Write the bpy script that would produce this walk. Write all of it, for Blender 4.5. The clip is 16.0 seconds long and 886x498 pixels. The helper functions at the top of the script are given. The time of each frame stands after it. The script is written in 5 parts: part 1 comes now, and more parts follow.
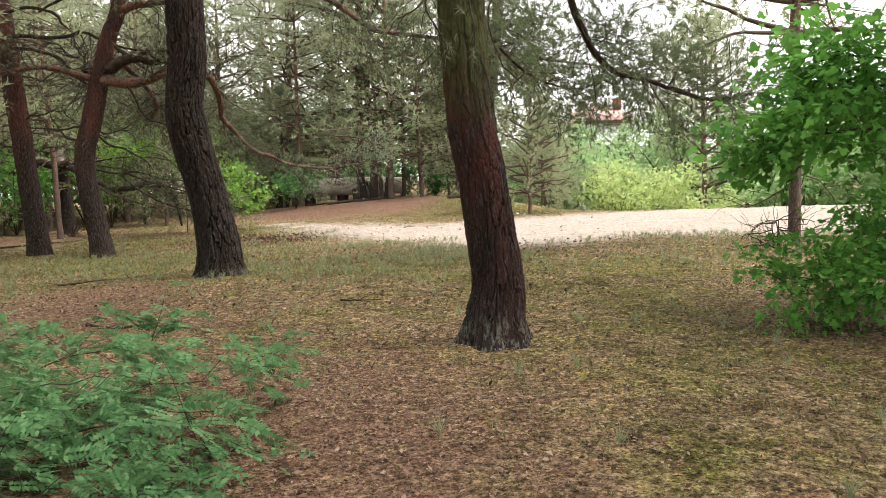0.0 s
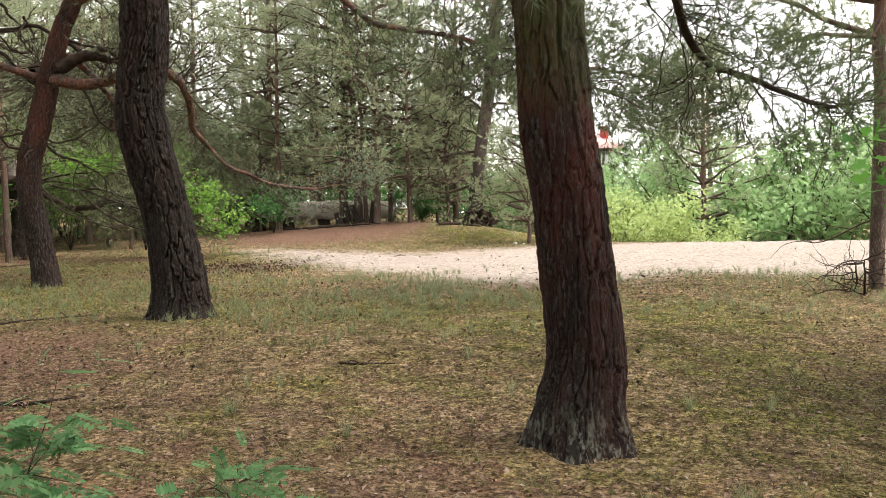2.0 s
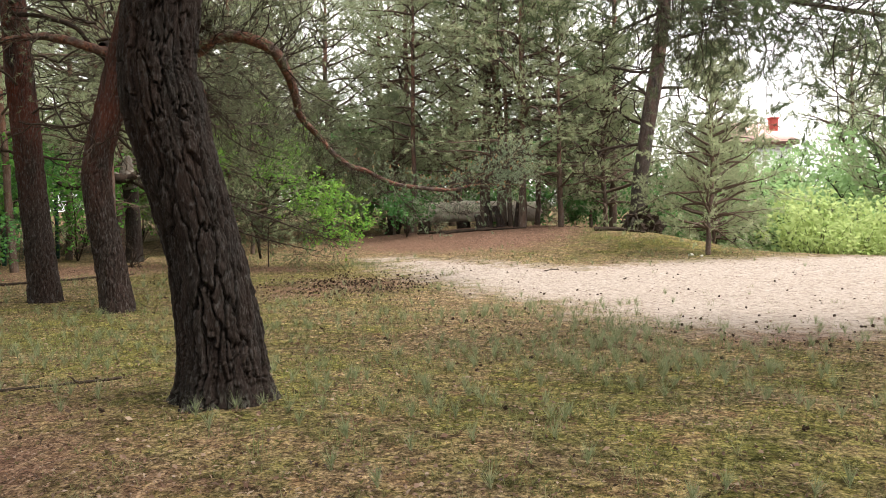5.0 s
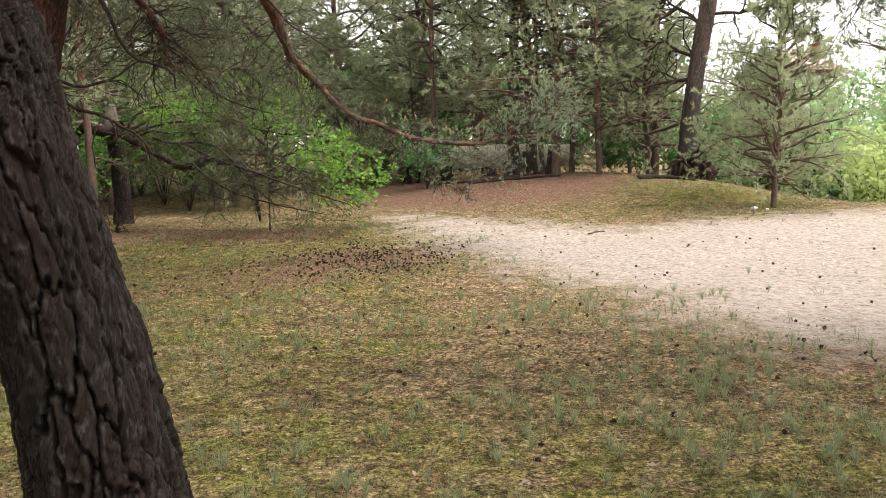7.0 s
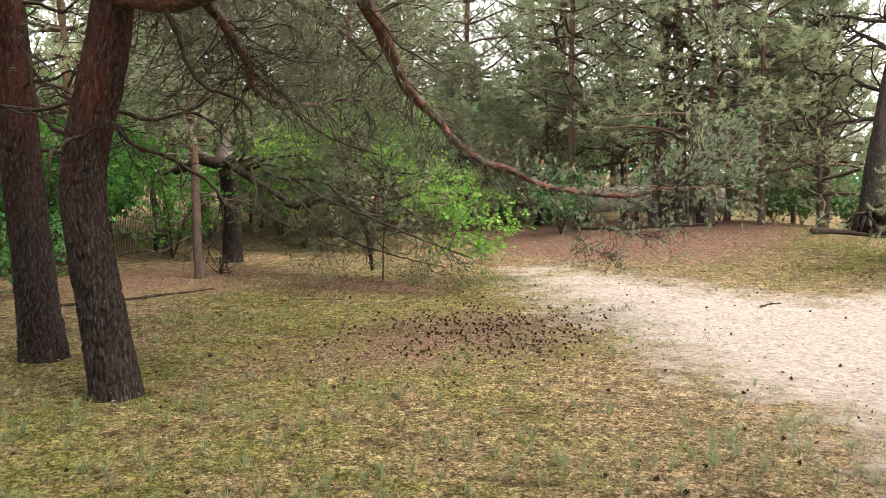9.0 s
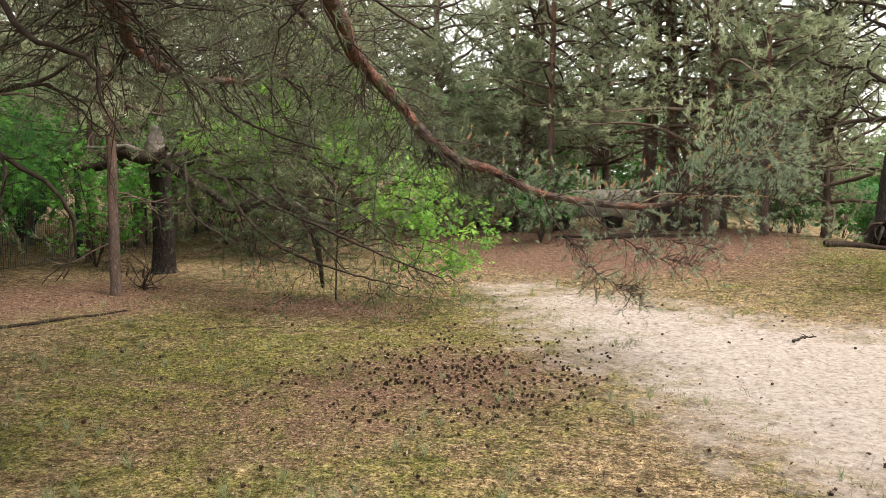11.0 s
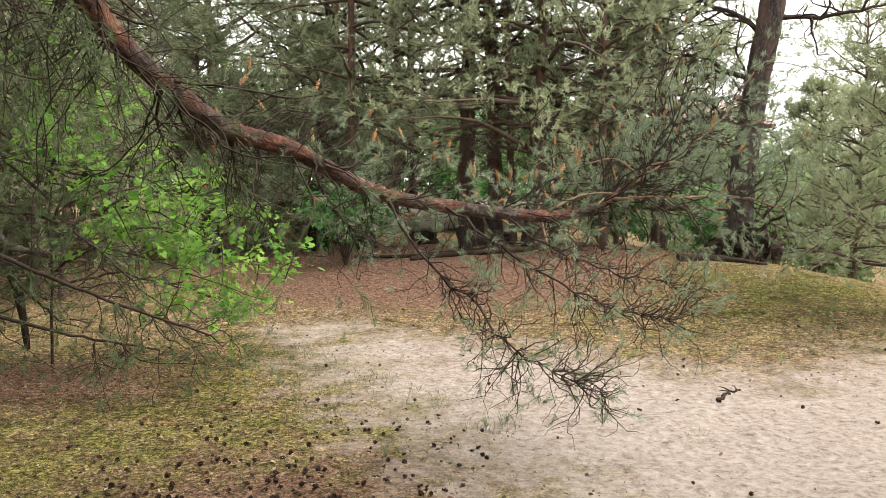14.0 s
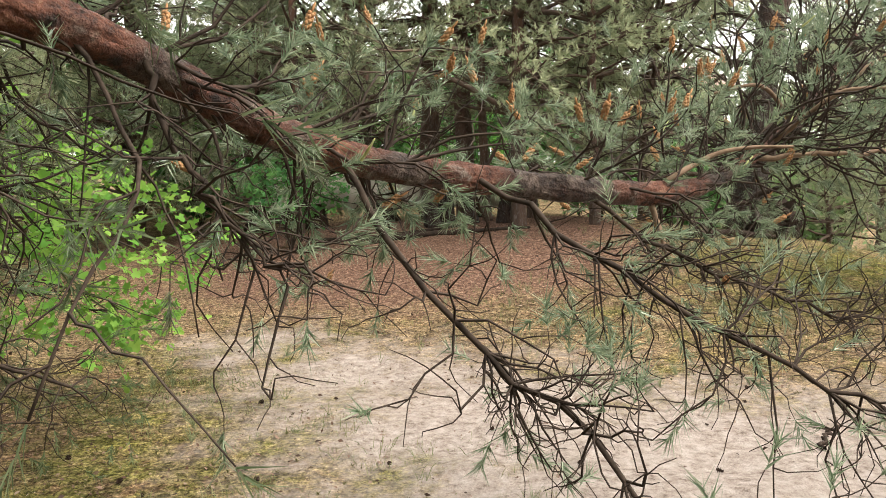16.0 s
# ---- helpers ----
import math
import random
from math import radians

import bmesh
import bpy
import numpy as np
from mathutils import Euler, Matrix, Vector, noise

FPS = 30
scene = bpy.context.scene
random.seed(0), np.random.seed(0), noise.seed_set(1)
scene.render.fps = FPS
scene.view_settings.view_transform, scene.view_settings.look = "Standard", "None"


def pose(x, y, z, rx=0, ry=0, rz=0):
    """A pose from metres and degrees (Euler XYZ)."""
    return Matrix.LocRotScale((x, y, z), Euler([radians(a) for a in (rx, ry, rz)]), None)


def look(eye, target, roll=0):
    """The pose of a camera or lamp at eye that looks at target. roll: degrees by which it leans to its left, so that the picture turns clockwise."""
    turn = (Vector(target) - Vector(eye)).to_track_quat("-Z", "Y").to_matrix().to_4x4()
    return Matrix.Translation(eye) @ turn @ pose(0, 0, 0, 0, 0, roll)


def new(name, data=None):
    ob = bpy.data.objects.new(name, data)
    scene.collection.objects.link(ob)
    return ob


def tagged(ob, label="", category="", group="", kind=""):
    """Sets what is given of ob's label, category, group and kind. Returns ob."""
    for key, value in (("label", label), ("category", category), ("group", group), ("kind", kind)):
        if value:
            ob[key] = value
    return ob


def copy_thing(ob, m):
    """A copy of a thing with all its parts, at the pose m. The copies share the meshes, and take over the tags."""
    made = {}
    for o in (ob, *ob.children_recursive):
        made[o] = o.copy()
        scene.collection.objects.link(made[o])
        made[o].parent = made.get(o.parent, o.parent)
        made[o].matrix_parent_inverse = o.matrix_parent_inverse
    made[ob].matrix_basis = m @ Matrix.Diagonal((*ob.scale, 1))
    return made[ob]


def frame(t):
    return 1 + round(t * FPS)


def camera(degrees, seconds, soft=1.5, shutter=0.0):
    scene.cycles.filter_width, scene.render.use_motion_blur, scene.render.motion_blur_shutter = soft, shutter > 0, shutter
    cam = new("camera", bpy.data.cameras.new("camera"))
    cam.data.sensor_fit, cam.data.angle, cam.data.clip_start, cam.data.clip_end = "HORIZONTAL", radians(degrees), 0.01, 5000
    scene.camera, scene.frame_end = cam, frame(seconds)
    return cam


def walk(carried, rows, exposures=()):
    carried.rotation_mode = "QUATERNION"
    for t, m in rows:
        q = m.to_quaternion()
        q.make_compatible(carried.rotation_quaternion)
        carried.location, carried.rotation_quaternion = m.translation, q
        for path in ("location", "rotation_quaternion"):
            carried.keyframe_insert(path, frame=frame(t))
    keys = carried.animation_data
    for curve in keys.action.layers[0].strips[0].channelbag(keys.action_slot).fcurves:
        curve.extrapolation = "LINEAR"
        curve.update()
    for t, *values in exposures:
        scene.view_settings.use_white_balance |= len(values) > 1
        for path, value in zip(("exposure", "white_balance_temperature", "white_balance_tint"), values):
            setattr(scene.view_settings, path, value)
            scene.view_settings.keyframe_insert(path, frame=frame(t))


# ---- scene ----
cam = camera(55.0, 16.0, 0.8)
METRES, EYE, TILT, LEAN, TURN = 16.5, 1.5, 0.0, 0.0, 0.0
ROWS = [
    (0.0, 0.0, 0.0, 0.0, -0.18, -4.63, 2.25),
    (0.5, -0.0079, 0.0273, -0.0013, -0.23, -2.88, 2.1),
    (1.0, -0.0139, 0.0566, -0.0013, 0.01, -2.34, 1.92),
    (1.5, -0.0199, 0.0868, -0.0008, -1.68, -1.97, 1.5),
    (2.0, -0.0237, 0.118, -0.0011, -1.74, -2.91, 1.11),
    (2.5, -0.0245, 0.149, 0.0016, -2.7, -4.58, 0.77),
    (3.0, -0.0277, 0.1785, 0.0026, -1.83, -4.23, 0.61),
    (3.5, -0.0281, 0.2109, 0.0047, 2.71, -4.68, 0.48),
    (4.0, -0.0299, 0.2419, 0.006, 3.34, -4.19, 0.05),
    (4.5, -0.0339, 0.2748, 0.006, 6.91, -2.59, 0.44),
    (7.0, -0.0603, 0.4393, 0.0249, 9.18, -7.32, 1.89),
    (7.5, -0.0691, 0.4695, 0.0293, 15.14, -7.29, 1.62),
    (8.0, -0.0739, 0.4975, 0.0326, 18.03, -4.88, 1.43),
    (10.5, -0.1158, 0.6423, 0.0383, 16.74, -5.6, -1.07),
    (11.0, -0.1241, 0.6727, 0.038, 15.7, -5.27, -0.32),
    (11.5, -0.1325, 0.7016, 0.0364, 9.88, -6.44, -0.39),
    (12.0, -0.1408, 0.7332, 0.0337, 10.04, -5.74, 0.18),
    (12.5, -0.149, 0.7642, 0.0319, 7.64, -5.31, -0.4),
    (13.0, -0.1553, 0.7952, 0.0302, 6.91, -3.91, -0.52),
    (13.5, -0.1614, 0.8257, 0.0304, 4.56, -4.12, -0.18),
    (14.0, -0.168, 0.8558, 0.0298, 1.48, -4.28, 0.18),
    (14.5, -0.1719, 0.8876, 0.0291, 2.18, -4.47, 1.24),
    (15.0, -0.1754, 0.9179, 0.0268, -1.35, -6.38, 0.9),
    (15.5, -0.1766, 0.9493, 0.0261, -1.36, -6.46, 1.04),
    (16.0, -0.1797, 0.9771, 0.027, -1.75, -6.22, 1.26),
]
walk(cam, [(t, pose(0, 0, EYE, TILT, LEAN, TURN) @ pose(METRES * x, METRES * y, METRES * z, 90 + pitch, roll, yaw)) for t, x, y, z, yaw, pitch, roll in ROWS],
     [(0.0, 1.22), (1.0, 1.15), (3.5, 1.15), (4.5, 1.08), (7.0, 1.12), (8.0, 1.38), (10.5, 1.24), (13.0, 1.16), (14.0, 1.12), (15.5, 1.12), (16.0, 1.2)])

# ---- world and sun: bright overcast sky ----
SUN_EL, SUN_ROT = radians(55), radians(105)
world = bpy.data.worlds.new("sky")
scene.world = world
world.use_nodes = True
wn = world.node_tree
sky = wn.nodes.new("ShaderNodeTexSky")
sky.sky_type, sky.sun_disc, sky.sun_elevation, sky.sun_rotation = "NISHITA", False, SUN_EL, SUN_ROT
sky.dust_density, sky.air_density, sky.ozone_density = 6.0, 1.0, 0.5
soft = wn.nodes.new("ShaderNodeMix")
soft.data_type = "RGBA"
soft.inputs[0].default_value = 0.8
soft.inputs[7].default_value = (9.6, 9.5, 9.2, 1)
wn.links.new(sky.outputs[0], soft.inputs[6])
wn.links.new(soft.outputs[2], wn.nodes["Background"].inputs[0])
wn.nodes["Background"].inputs[1].default_value = 0.15
sun = new("sun", bpy.data.lights.new("sun", "SUN"))
sun.data.energy, sun.data.angle, sun.data.color = 2.4, radians(24), (1.0, 0.95, 0.86)
sun.matrix_world = look((0, 0, 0), (-math.sin(SUN_ROT) * math.cos(SUN_EL), -math.cos(SUN_ROT) * math.cos(SUN_EL), -math.sin(SUN_EL)))

rng = np.random.default_rng(7)
R = random.Random(5)


# ---- materials ----
def material(name):
    m = bpy.data.materials.new(name)
    m.use_nodes = True
    return m, m.node_tree, m.node_tree.nodes["Principled BSDF"]


def node(nt, idname, **props):
    n = nt.nodes.new(idname)
    for k, v in props.items():
        if k == "op":
            n.operation = v
        elif k == "kind":
            n.data_type = v
        elif k == "attr":
            n.attribute_name = v
        elif k == "blend":
            n.blend_type = v
    return n


def noise_tex(nt, vec, scale, detail=4.0, rough=0.6):
    n = nt.nodes.new("ShaderNodeTexNoise")
    n.inputs["Scale"].default_value, n.inputs["Detail"].default_value, n.inputs["Roughness"].default_value = scale, detail, rough
    if vec is not None:
        nt.links.new(vec, n.inputs["Vector"])
    return n.outputs["Fac"]


def ramp(nt, fac, stops):
    n = nt.nodes.new("ShaderNodeValToRGB")
    while len(n.color_ramp.elements) < len(stops):
        n.color_ramp.elements.new(0.5)
    for e, (p, c) in zip(n.color_ramp.elements, stops):
        e.position, e.color = p, (*c, 1) if len(c) == 3 else c
    nt.links.new(fac, n.inputs[0])
    return n.outputs[0]


def mix(nt, fac, a, b, blend="MIX"):
    n = node(nt, "ShaderNodeMix", kind="RGBA", blend=blend)
    for sock, v in ((n.inputs[0], fac), (n.inputs[6], a), (n.inputs[7], b)):
        if isinstance(v, (int, float)):
            sock.default_value = v
        elif isinstance(v, tuple):
            sock.default_value = (*v, 1)
        else:
            nt.links.new(v, sock)
    return n.outputs[2]


def maths(nt, op, a, b=0.0, clamp=False):
    n = node(nt, "ShaderNodeMath", op=op)
    n.use_clamp = clamp
    for sock, v in zip(n.inputs, (a, b)):
        if isinstance(v, (int, float)):
            sock.default_value = v
        else:
            nt.links.new(v, sock)
    return n.outputs[0]


def bump(nt, shader, height, strength, distance):
    b = nt.nodes.new("ShaderNodeBump")
    b.inputs["Strength"].default_value, b.inputs["Distance"].default_value = strength, distance
    nt.links.new(height, b.inputs["Height"])
    nt.links.new(b.outputs[0], shader.inputs["Normal"])


def object_coords(nt, stretch=(1, 1, 1)):
    tc = nt.nodes.new("ShaderNodeTexCoord")
    mp = nt.nodes.new("ShaderNodeMapping")
    mp.inputs["Scale"].default_value = stretch
    nt.links.new(tc.outputs["Object"], mp.inputs[0])
    return mp.outputs[0], tc.outputs["Object"]


def bark_material(name, dark, mid, red, red_from=2.0, red_to=5.0, red_low=0.25, moss=None, lichen=0.0):
    """Pine bark: grey-brown plates, redder with height, with moss on a stretch of the stem."""
    m, nt, sh = material(name)
    vec, raw = object_coords(nt, (1, 1, 0.3))
    col = ramp(nt, noise_tex(nt, vec, 22, 6, 0.7), [(0.3, dark), (0.55, mid), (0.75, tuple(c * 1.35 for c in mid))])
    sep = nt.nodes.new("ShaderNodeSeparateXYZ")
    nt.links.new(raw, sep.inputs[0])
    up = nt.nodes.new("ShaderNodeMapRange")
    up.inputs[1].default_value, up.inputs[2].default_value = red_from, red_to
    up.inputs[3].default_value, up.inputs[4].default_value = red_low, 1.0
    nt.links.new(sep.outputs[2], up.inputs[0])
    patch = maths(nt, "MULTIPLY", up.outputs[0], ramp(nt, noise_tex(nt, vec, 5, 3), [(0.35, (0, 0, 0)), (0.62, (1, 1, 1))]))
    col = mix(nt, patch, col, red)
    grey = ramp(nt, noise_tex(nt, vec, 60, 3), [(0.54, (0, 0, 0)), (0.66, (0.75, 0.75, 0.75))])
    pale = 4.2 * sum(mid) / 3
    col = mix(nt, grey, col, (pale * 1.06, pale, pale * 0.95))
    # Highlights on weathered ridges and shade in furrows, put into the bark colour.
    bulge = nt.nodes.new("ShaderNodeNewGeometry")
    ridge = ramp(nt, bulge.outputs["Pointiness"], [(0.51, (0, 0, 0)), (0.60, (0.8, 0.8, 0.8))])
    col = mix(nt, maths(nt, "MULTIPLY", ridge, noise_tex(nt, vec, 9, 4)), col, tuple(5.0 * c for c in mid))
    deep = ramp(nt, bulge.outputs["Pointiness"], [(0.40, (1, 1, 1)), (0.49, (0, 0, 0))])
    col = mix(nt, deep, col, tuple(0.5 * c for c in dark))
    if moss:
        lo, hi, top, colour = moss
        wob = maths(nt, "ADD", sep.outputs[2], maths(nt, "MULTIPLY", noise_tex(nt, raw, 9, 4), 0.5))
        a = nt.nodes.new("ShaderNodeMapRange")
        a.inputs[1].default_value, a.inputs[2].default_value = lo, hi
        nt.links.new(wob, a.inputs[0])
        b = nt.nodes.new("ShaderNodeMapRange")
        b.inputs[1].default_value, b.inputs[2].default_value = top + 1.2, top
        nt.links.new(wob, b.inputs[0])
        spots = ramp(nt, noise_tex(nt, vec, 14, 5, 0.75), [(0.3, (0.25, 0.25, 0.25)), (0.6, (0.95, 0.95, 0.95))])
        col = mix(nt, maths(nt, "MULTIPLY", maths(nt, "MULTIPLY", a.outputs[0], b.outputs[0]), spots), col, colour)
    if lichen:
        low = nt.nodes.new("ShaderNodeMapRange")
        low.inputs[1].default_value, low.inputs[2].default_value = lichen, lichen * 0.3
        nt.links.new(maths(nt, "ADD", sep.outputs[2], maths(nt, "MULTIPLY", noise_tex(nt, raw, 7, 3), 0.15)), low.inputs[0])
        crust = ramp(nt, noise_tex(nt, vec, 30, 4, 0.7), [(0.5, (0, 0, 0)), (0.6, (0.8, 0.8, 0.8))])
        col = mix(nt, maths(nt, "MULTIPLY", low.outputs[0], crust), col, (0.15, 0.15, 0.12))
    nt.links.new(col, sh.inputs["Base Color"])
    sh.inputs["Roughness"].default_value = 0.75
    sh.inputs["Specular IOR Level"].default_value = 0.13
    bump(nt, sh, noise_tex(nt, vec, 45, 8, 0.75), 1.0, 0.025)
    return m


def leaf_material(name, colours, glow=0.45, rough=0.5, spec=0.3, patchy=0.5):
    """A thin leaf: colour varies leaf by leaf, light comes through it."""
    m, nt, sh = material(name)
    geo = nt.nodes.new("ShaderNodeNewGeometry")
    steps = [(i / max(1, len(colours) - 1), c) for i, c in enumerate(colours)]
    col = ramp(nt, geo.outputs["Random Per Island"], steps)
    info = nt.nodes.new("ShaderNodeObjectInfo")
    big = noise_tex(nt, geo.outputs["Position"], 0.9, 2)
    col = mix(nt, maths(nt, "MULTIPLY", big, patchy), col, tuple(c * 0.72 for c in colours[0]))
    nt.links.new(col, sh.inputs["Base Color"])
    sh.inputs["Roughness"].default_value = rough
    sh.inputs["Specular IOR Level"].default_value = spec * 0.35
    tr = nt.nodes.new("ShaderNodeBsdfTranslucent")
    nt.links.new(mix(nt, 0.5, col, colours[-1]), tr.inputs[0])
    ms = nt.nodes.new("ShaderNodeMixShader")
    ms.inputs[0].default_value = glow
    nt.links.new(sh.outputs[0], ms.inputs[1])
    nt.links.new(tr.outputs[0], ms.inputs[2])
    nt.links.new(ms.outputs[0], nt.nodes["Material Output"].inputs[0])
    return m


def rough_material(name, a, b, scale=12, rough=0.85, relief=0.01, stretch=(1, 1, 1)):
    m, nt, sh = material(name)
    vec, raw = object_coords(nt, stretch)
    col = ramp(nt, noise_tex(nt, vec, scale, 6, 0.65), [(0.3, a), (0.7, b)])
    col = mix(nt, maths(nt, "MULTIPLY", noise_tex(nt, vec, scale * 0.15, 2), 0.5), col, tuple(c * 0.75 for c in a))
    nt.links.new(col, sh.inputs["Base Color"])
    sh.inputs["Roughness"].default_value = rough
    sh.inputs["Specular IOR Level"].default_value = 0.12
    bump(nt, sh, noise_tex(nt, vec, scale * 3, 6, 0.7), 0.5, relief)
    return m


def flaky_material():
    """Thin pine bark on a limb: orange-red skin, dark rough patches, pale peeling flakes."""
    m, nt, sh = material("flaky_red_bark")
    vec, raw = object_coords(nt)
    flake = noise_tex(nt, vec, 24, 6, 0.75)
    col = ramp(nt, flake, [(0.36, (0.022, 0.015, 0.012)), (0.46, (0.085, 0.036, 0.024)), (0.56, (0.16, 0.062, 0.037)), (0.66, (0.30, 0.16, 0.10))])
    old = ramp(nt, noise_tex(nt, vec, 6, 4, 0.7), [(0.48, (0, 0, 0)), (0.56, (0.85, 0.85, 0.85))])
    col = mix(nt, old, col, ramp(nt, flake, [(0.4, (0.016, 0.013, 0.011)), (0.52, (0.055, 0.043, 0.036)), (0.64, (0.15, 0.125, 0.105))]))
    nt.links.new(col, sh.inputs["Base Color"])
    sh.inputs["Roughness"].default_value = 0.6
    sh.inputs["Specular IOR Level"].default_value = 0.25
    bump(nt, sh, maths(nt, "ADD", flake, noise_tex(nt, vec, 90, 4, 0.7)), 1.0, 0.012)
    return m


def ground_material():
    m, nt, sh = material("forest_floor")
    geo = nt.nodes.new("ShaderNodeNewGeometry")
    pos = geo.outputs["Position"]

    def mask(attr, wobble, scale, lo, hi):
        a = node(nt, "ShaderNodeAttribute", attr=attr).outputs["Fac"]
        w = maths(nt, "MULTIPLY", maths(nt, "SUBTRACT", noise_tex(nt, pos, scale, 6, 0.7), 0.5), wobble)
        r = nt.nodes.new("ShaderNodeMapRange")
        r.interpolation_type = "SMOOTHSTEP"
        r.inputs[1].default_value, r.inputs[2].default_value = lo, hi
        nt.links.new(maths(nt, "ADD", a, w), r.inputs[0])
        return r.outputs[0]

    fine = noise_tex(nt, pos, 24, 8, 0.82)
    mid = noise_tex(nt, pos, 5, 5, 0.7)
    big = noise_tex(nt, pos, 0.8, 4, 0.6)
    moss = ramp(nt, fine, [(0.36, (0.018, 0.018, 0.006)), (0.47, (0.10, 0.098, 0.030)), (0.56, (0.20, 0.185, 0.065)), (0.66, (0.36, 0.315, 0.15))])
    dry = ramp(nt, fine, [(0.36, (0.025, 0.017, 0.010)), (0.47, (0.14, 0.10, 0.06)), (0.56, (0.29, 0.215, 0.138)), (0.66, (0.50, 0.40, 0.28))])
    spread = maths(nt, "ADD", maths(nt, "MULTIPLY", noise_tex(nt, pos, 2.4, 6, 0.75), 0.6), maths(nt, "MULTIPLY", big, 0.4))
    green = node(nt, "ShaderNodeAttribute", attr="moss").outputs["Fac"]
    spread = maths(nt, "SUBTRACT", spread, maths(nt, "MULTIPLY", maths(nt, "SUBTRACT", green, 0.45), 0.16))
    grass = mix(nt, ramp(nt, spread, [(0.39, (0, 0, 0)), (0.54, (0.95, 0.95, 0.95))]), moss, dry)
    brown = ramp(nt, noise_tex(nt, pos, 3.7, 6, 0.75), [(0.53, (0, 0, 0)), (0.62, (0.85, 0.85, 0.85))])
    grass = mix(nt, brown, grass, ramp(nt, fine, [(0.36, (0.025, 0.018, 0.012)), (0.5, (0.13, 0.08, 0.05)), (0.66, (0.34, 0.24, 0.16))]))
    litter = ramp(nt, fine, [(0.34, (0.025, 0.016, 0.012)), (0.47, (0.105, 0.06, 0.043)), (0.57, (0.21, 0.13, 0.095)), (0.70, (0.42, 0.31, 0.24))])
    sand = ramp(nt, noise_tex(nt, pos, 16, 8, 0.75), [(0.34, (0.115, 0.088, 0.076)), (0.45, (0.285, 0.238, 0.206)), (0.62, (0.42, 0.368, 0.328))])
    sand = mix(nt, maths(nt, "MULTIPLY", big, 0.35), sand, (0.27, 0.205, 0.165))
    grass = mix(nt, 1.0, grass, ramp(nt, noise_tex(nt, pos, 7.5, 6, 0.8), [(0.38, (0.4, 0.4, 0.38)), (0.5, (0.95, 0.95, 0.95)), (0.64, (1.25, 1.2, 1.1))]), "MULTIPLY")
    speck = ramp(nt, noise_tex(nt, pos, 62, 3, 0.6), [(0.36, (0.35, 0.33, 0.30)), (0.47, (0.95, 0.95, 0.95)), (0.62, (1.3, 1.28, 1.2))])
    grass = mix(nt, 1.0, grass, speck, "MULTIPLY")
    litter = mix(nt, 1.0, litter, speck, "MULTIPLY")
    clump = ramp(nt, noise_tex(nt, pos, 2.1, 4, 0.65), [(0.34, (0.64, 0.66, 0.6)), (0.47, (0.95, 0.95, 0.93)), (0.66, (1.12, 1.08, 1.02))])
    grass = mix(nt, 1.0, grass, clump, "MULTIPLY")
    col = mix(nt, mask("litter", 0.9, 3.2, 0.3, 0.75), grass, litter)
    col = mix(nt, mask("sand", 1.5, 2.4, 0.2, 0.9), col, sand)
    nt.links.new(col, sh.inputs["Base Color"])
    sh.inputs["Roughness"].default_value = 0.95
    sh.inputs["Specular IOR Level"].default_value = 0.03
    h = maths(nt, "ADD", fine, maths(nt, "MULTIPLY", noise_tex(nt, pos, 9, 4, 0.6), 1.6))
    h = maths(nt, "ADD", h, maths(nt, "MULTIPLY", noise_tex(nt, pos, 4.5, 3, 0.5), 1.5))
    bump(nt, sh, h, 0.9, 0.03)
    return m


M_GROUND = ground_material()
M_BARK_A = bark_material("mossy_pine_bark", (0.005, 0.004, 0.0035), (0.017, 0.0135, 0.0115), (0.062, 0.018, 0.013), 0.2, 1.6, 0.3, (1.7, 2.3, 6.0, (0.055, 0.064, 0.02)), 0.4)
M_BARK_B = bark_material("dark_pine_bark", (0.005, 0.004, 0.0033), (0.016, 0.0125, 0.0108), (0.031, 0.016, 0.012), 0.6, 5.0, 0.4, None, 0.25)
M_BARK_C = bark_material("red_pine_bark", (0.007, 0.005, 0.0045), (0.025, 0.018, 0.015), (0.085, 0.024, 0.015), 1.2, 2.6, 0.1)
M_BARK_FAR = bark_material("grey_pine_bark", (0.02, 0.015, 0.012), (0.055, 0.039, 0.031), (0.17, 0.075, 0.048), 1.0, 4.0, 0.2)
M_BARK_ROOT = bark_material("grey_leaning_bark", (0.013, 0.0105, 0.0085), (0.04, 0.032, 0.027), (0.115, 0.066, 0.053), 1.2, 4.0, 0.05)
# Paler than M_TWIG: light inside the far crowns put into the twig colour.
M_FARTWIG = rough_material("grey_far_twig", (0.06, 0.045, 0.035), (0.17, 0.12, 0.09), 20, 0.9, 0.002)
M_BRANCH = flaky_material()
M_TWIG = rough_material("grey_brown_twig", (0.018, 0.013, 0.010), (0.08, 0.057, 0.043), 30, 0.9, 0.002)
M_PALE_TWIG = rough_material("pale_twig_bark", (0.13, 0.085, 0.055), (0.32, 0.225, 0.155), 30, 0.8, 0.002)
M_DEAD = rough_material("bleached_deadwood", (0.05, 0.042, 0.036), (0.24, 0.21, 0.18), 14, 0.85, 0.01, (1, 1, 0.25))
M_DARKWOOD = rough_material("dark_rotten_wood", (0.014, 0.010, 0.008), (0.062, 0.043, 0.032), 14, 0.95, 0.015)
M_LOG = rough_material("pale_log", (0.42, 0.37, 0.31), (0.66, 0.60, 0.53), 9, 0.9, 0.02)
M_NEEDLE = leaf_material("pine_needles", [(0.19, 0.24, 0.13), (0.30, 0.345, 0.205), (0.45, 0.47, 0.30)], 0.64, 0.45, 0.5, 0.15)
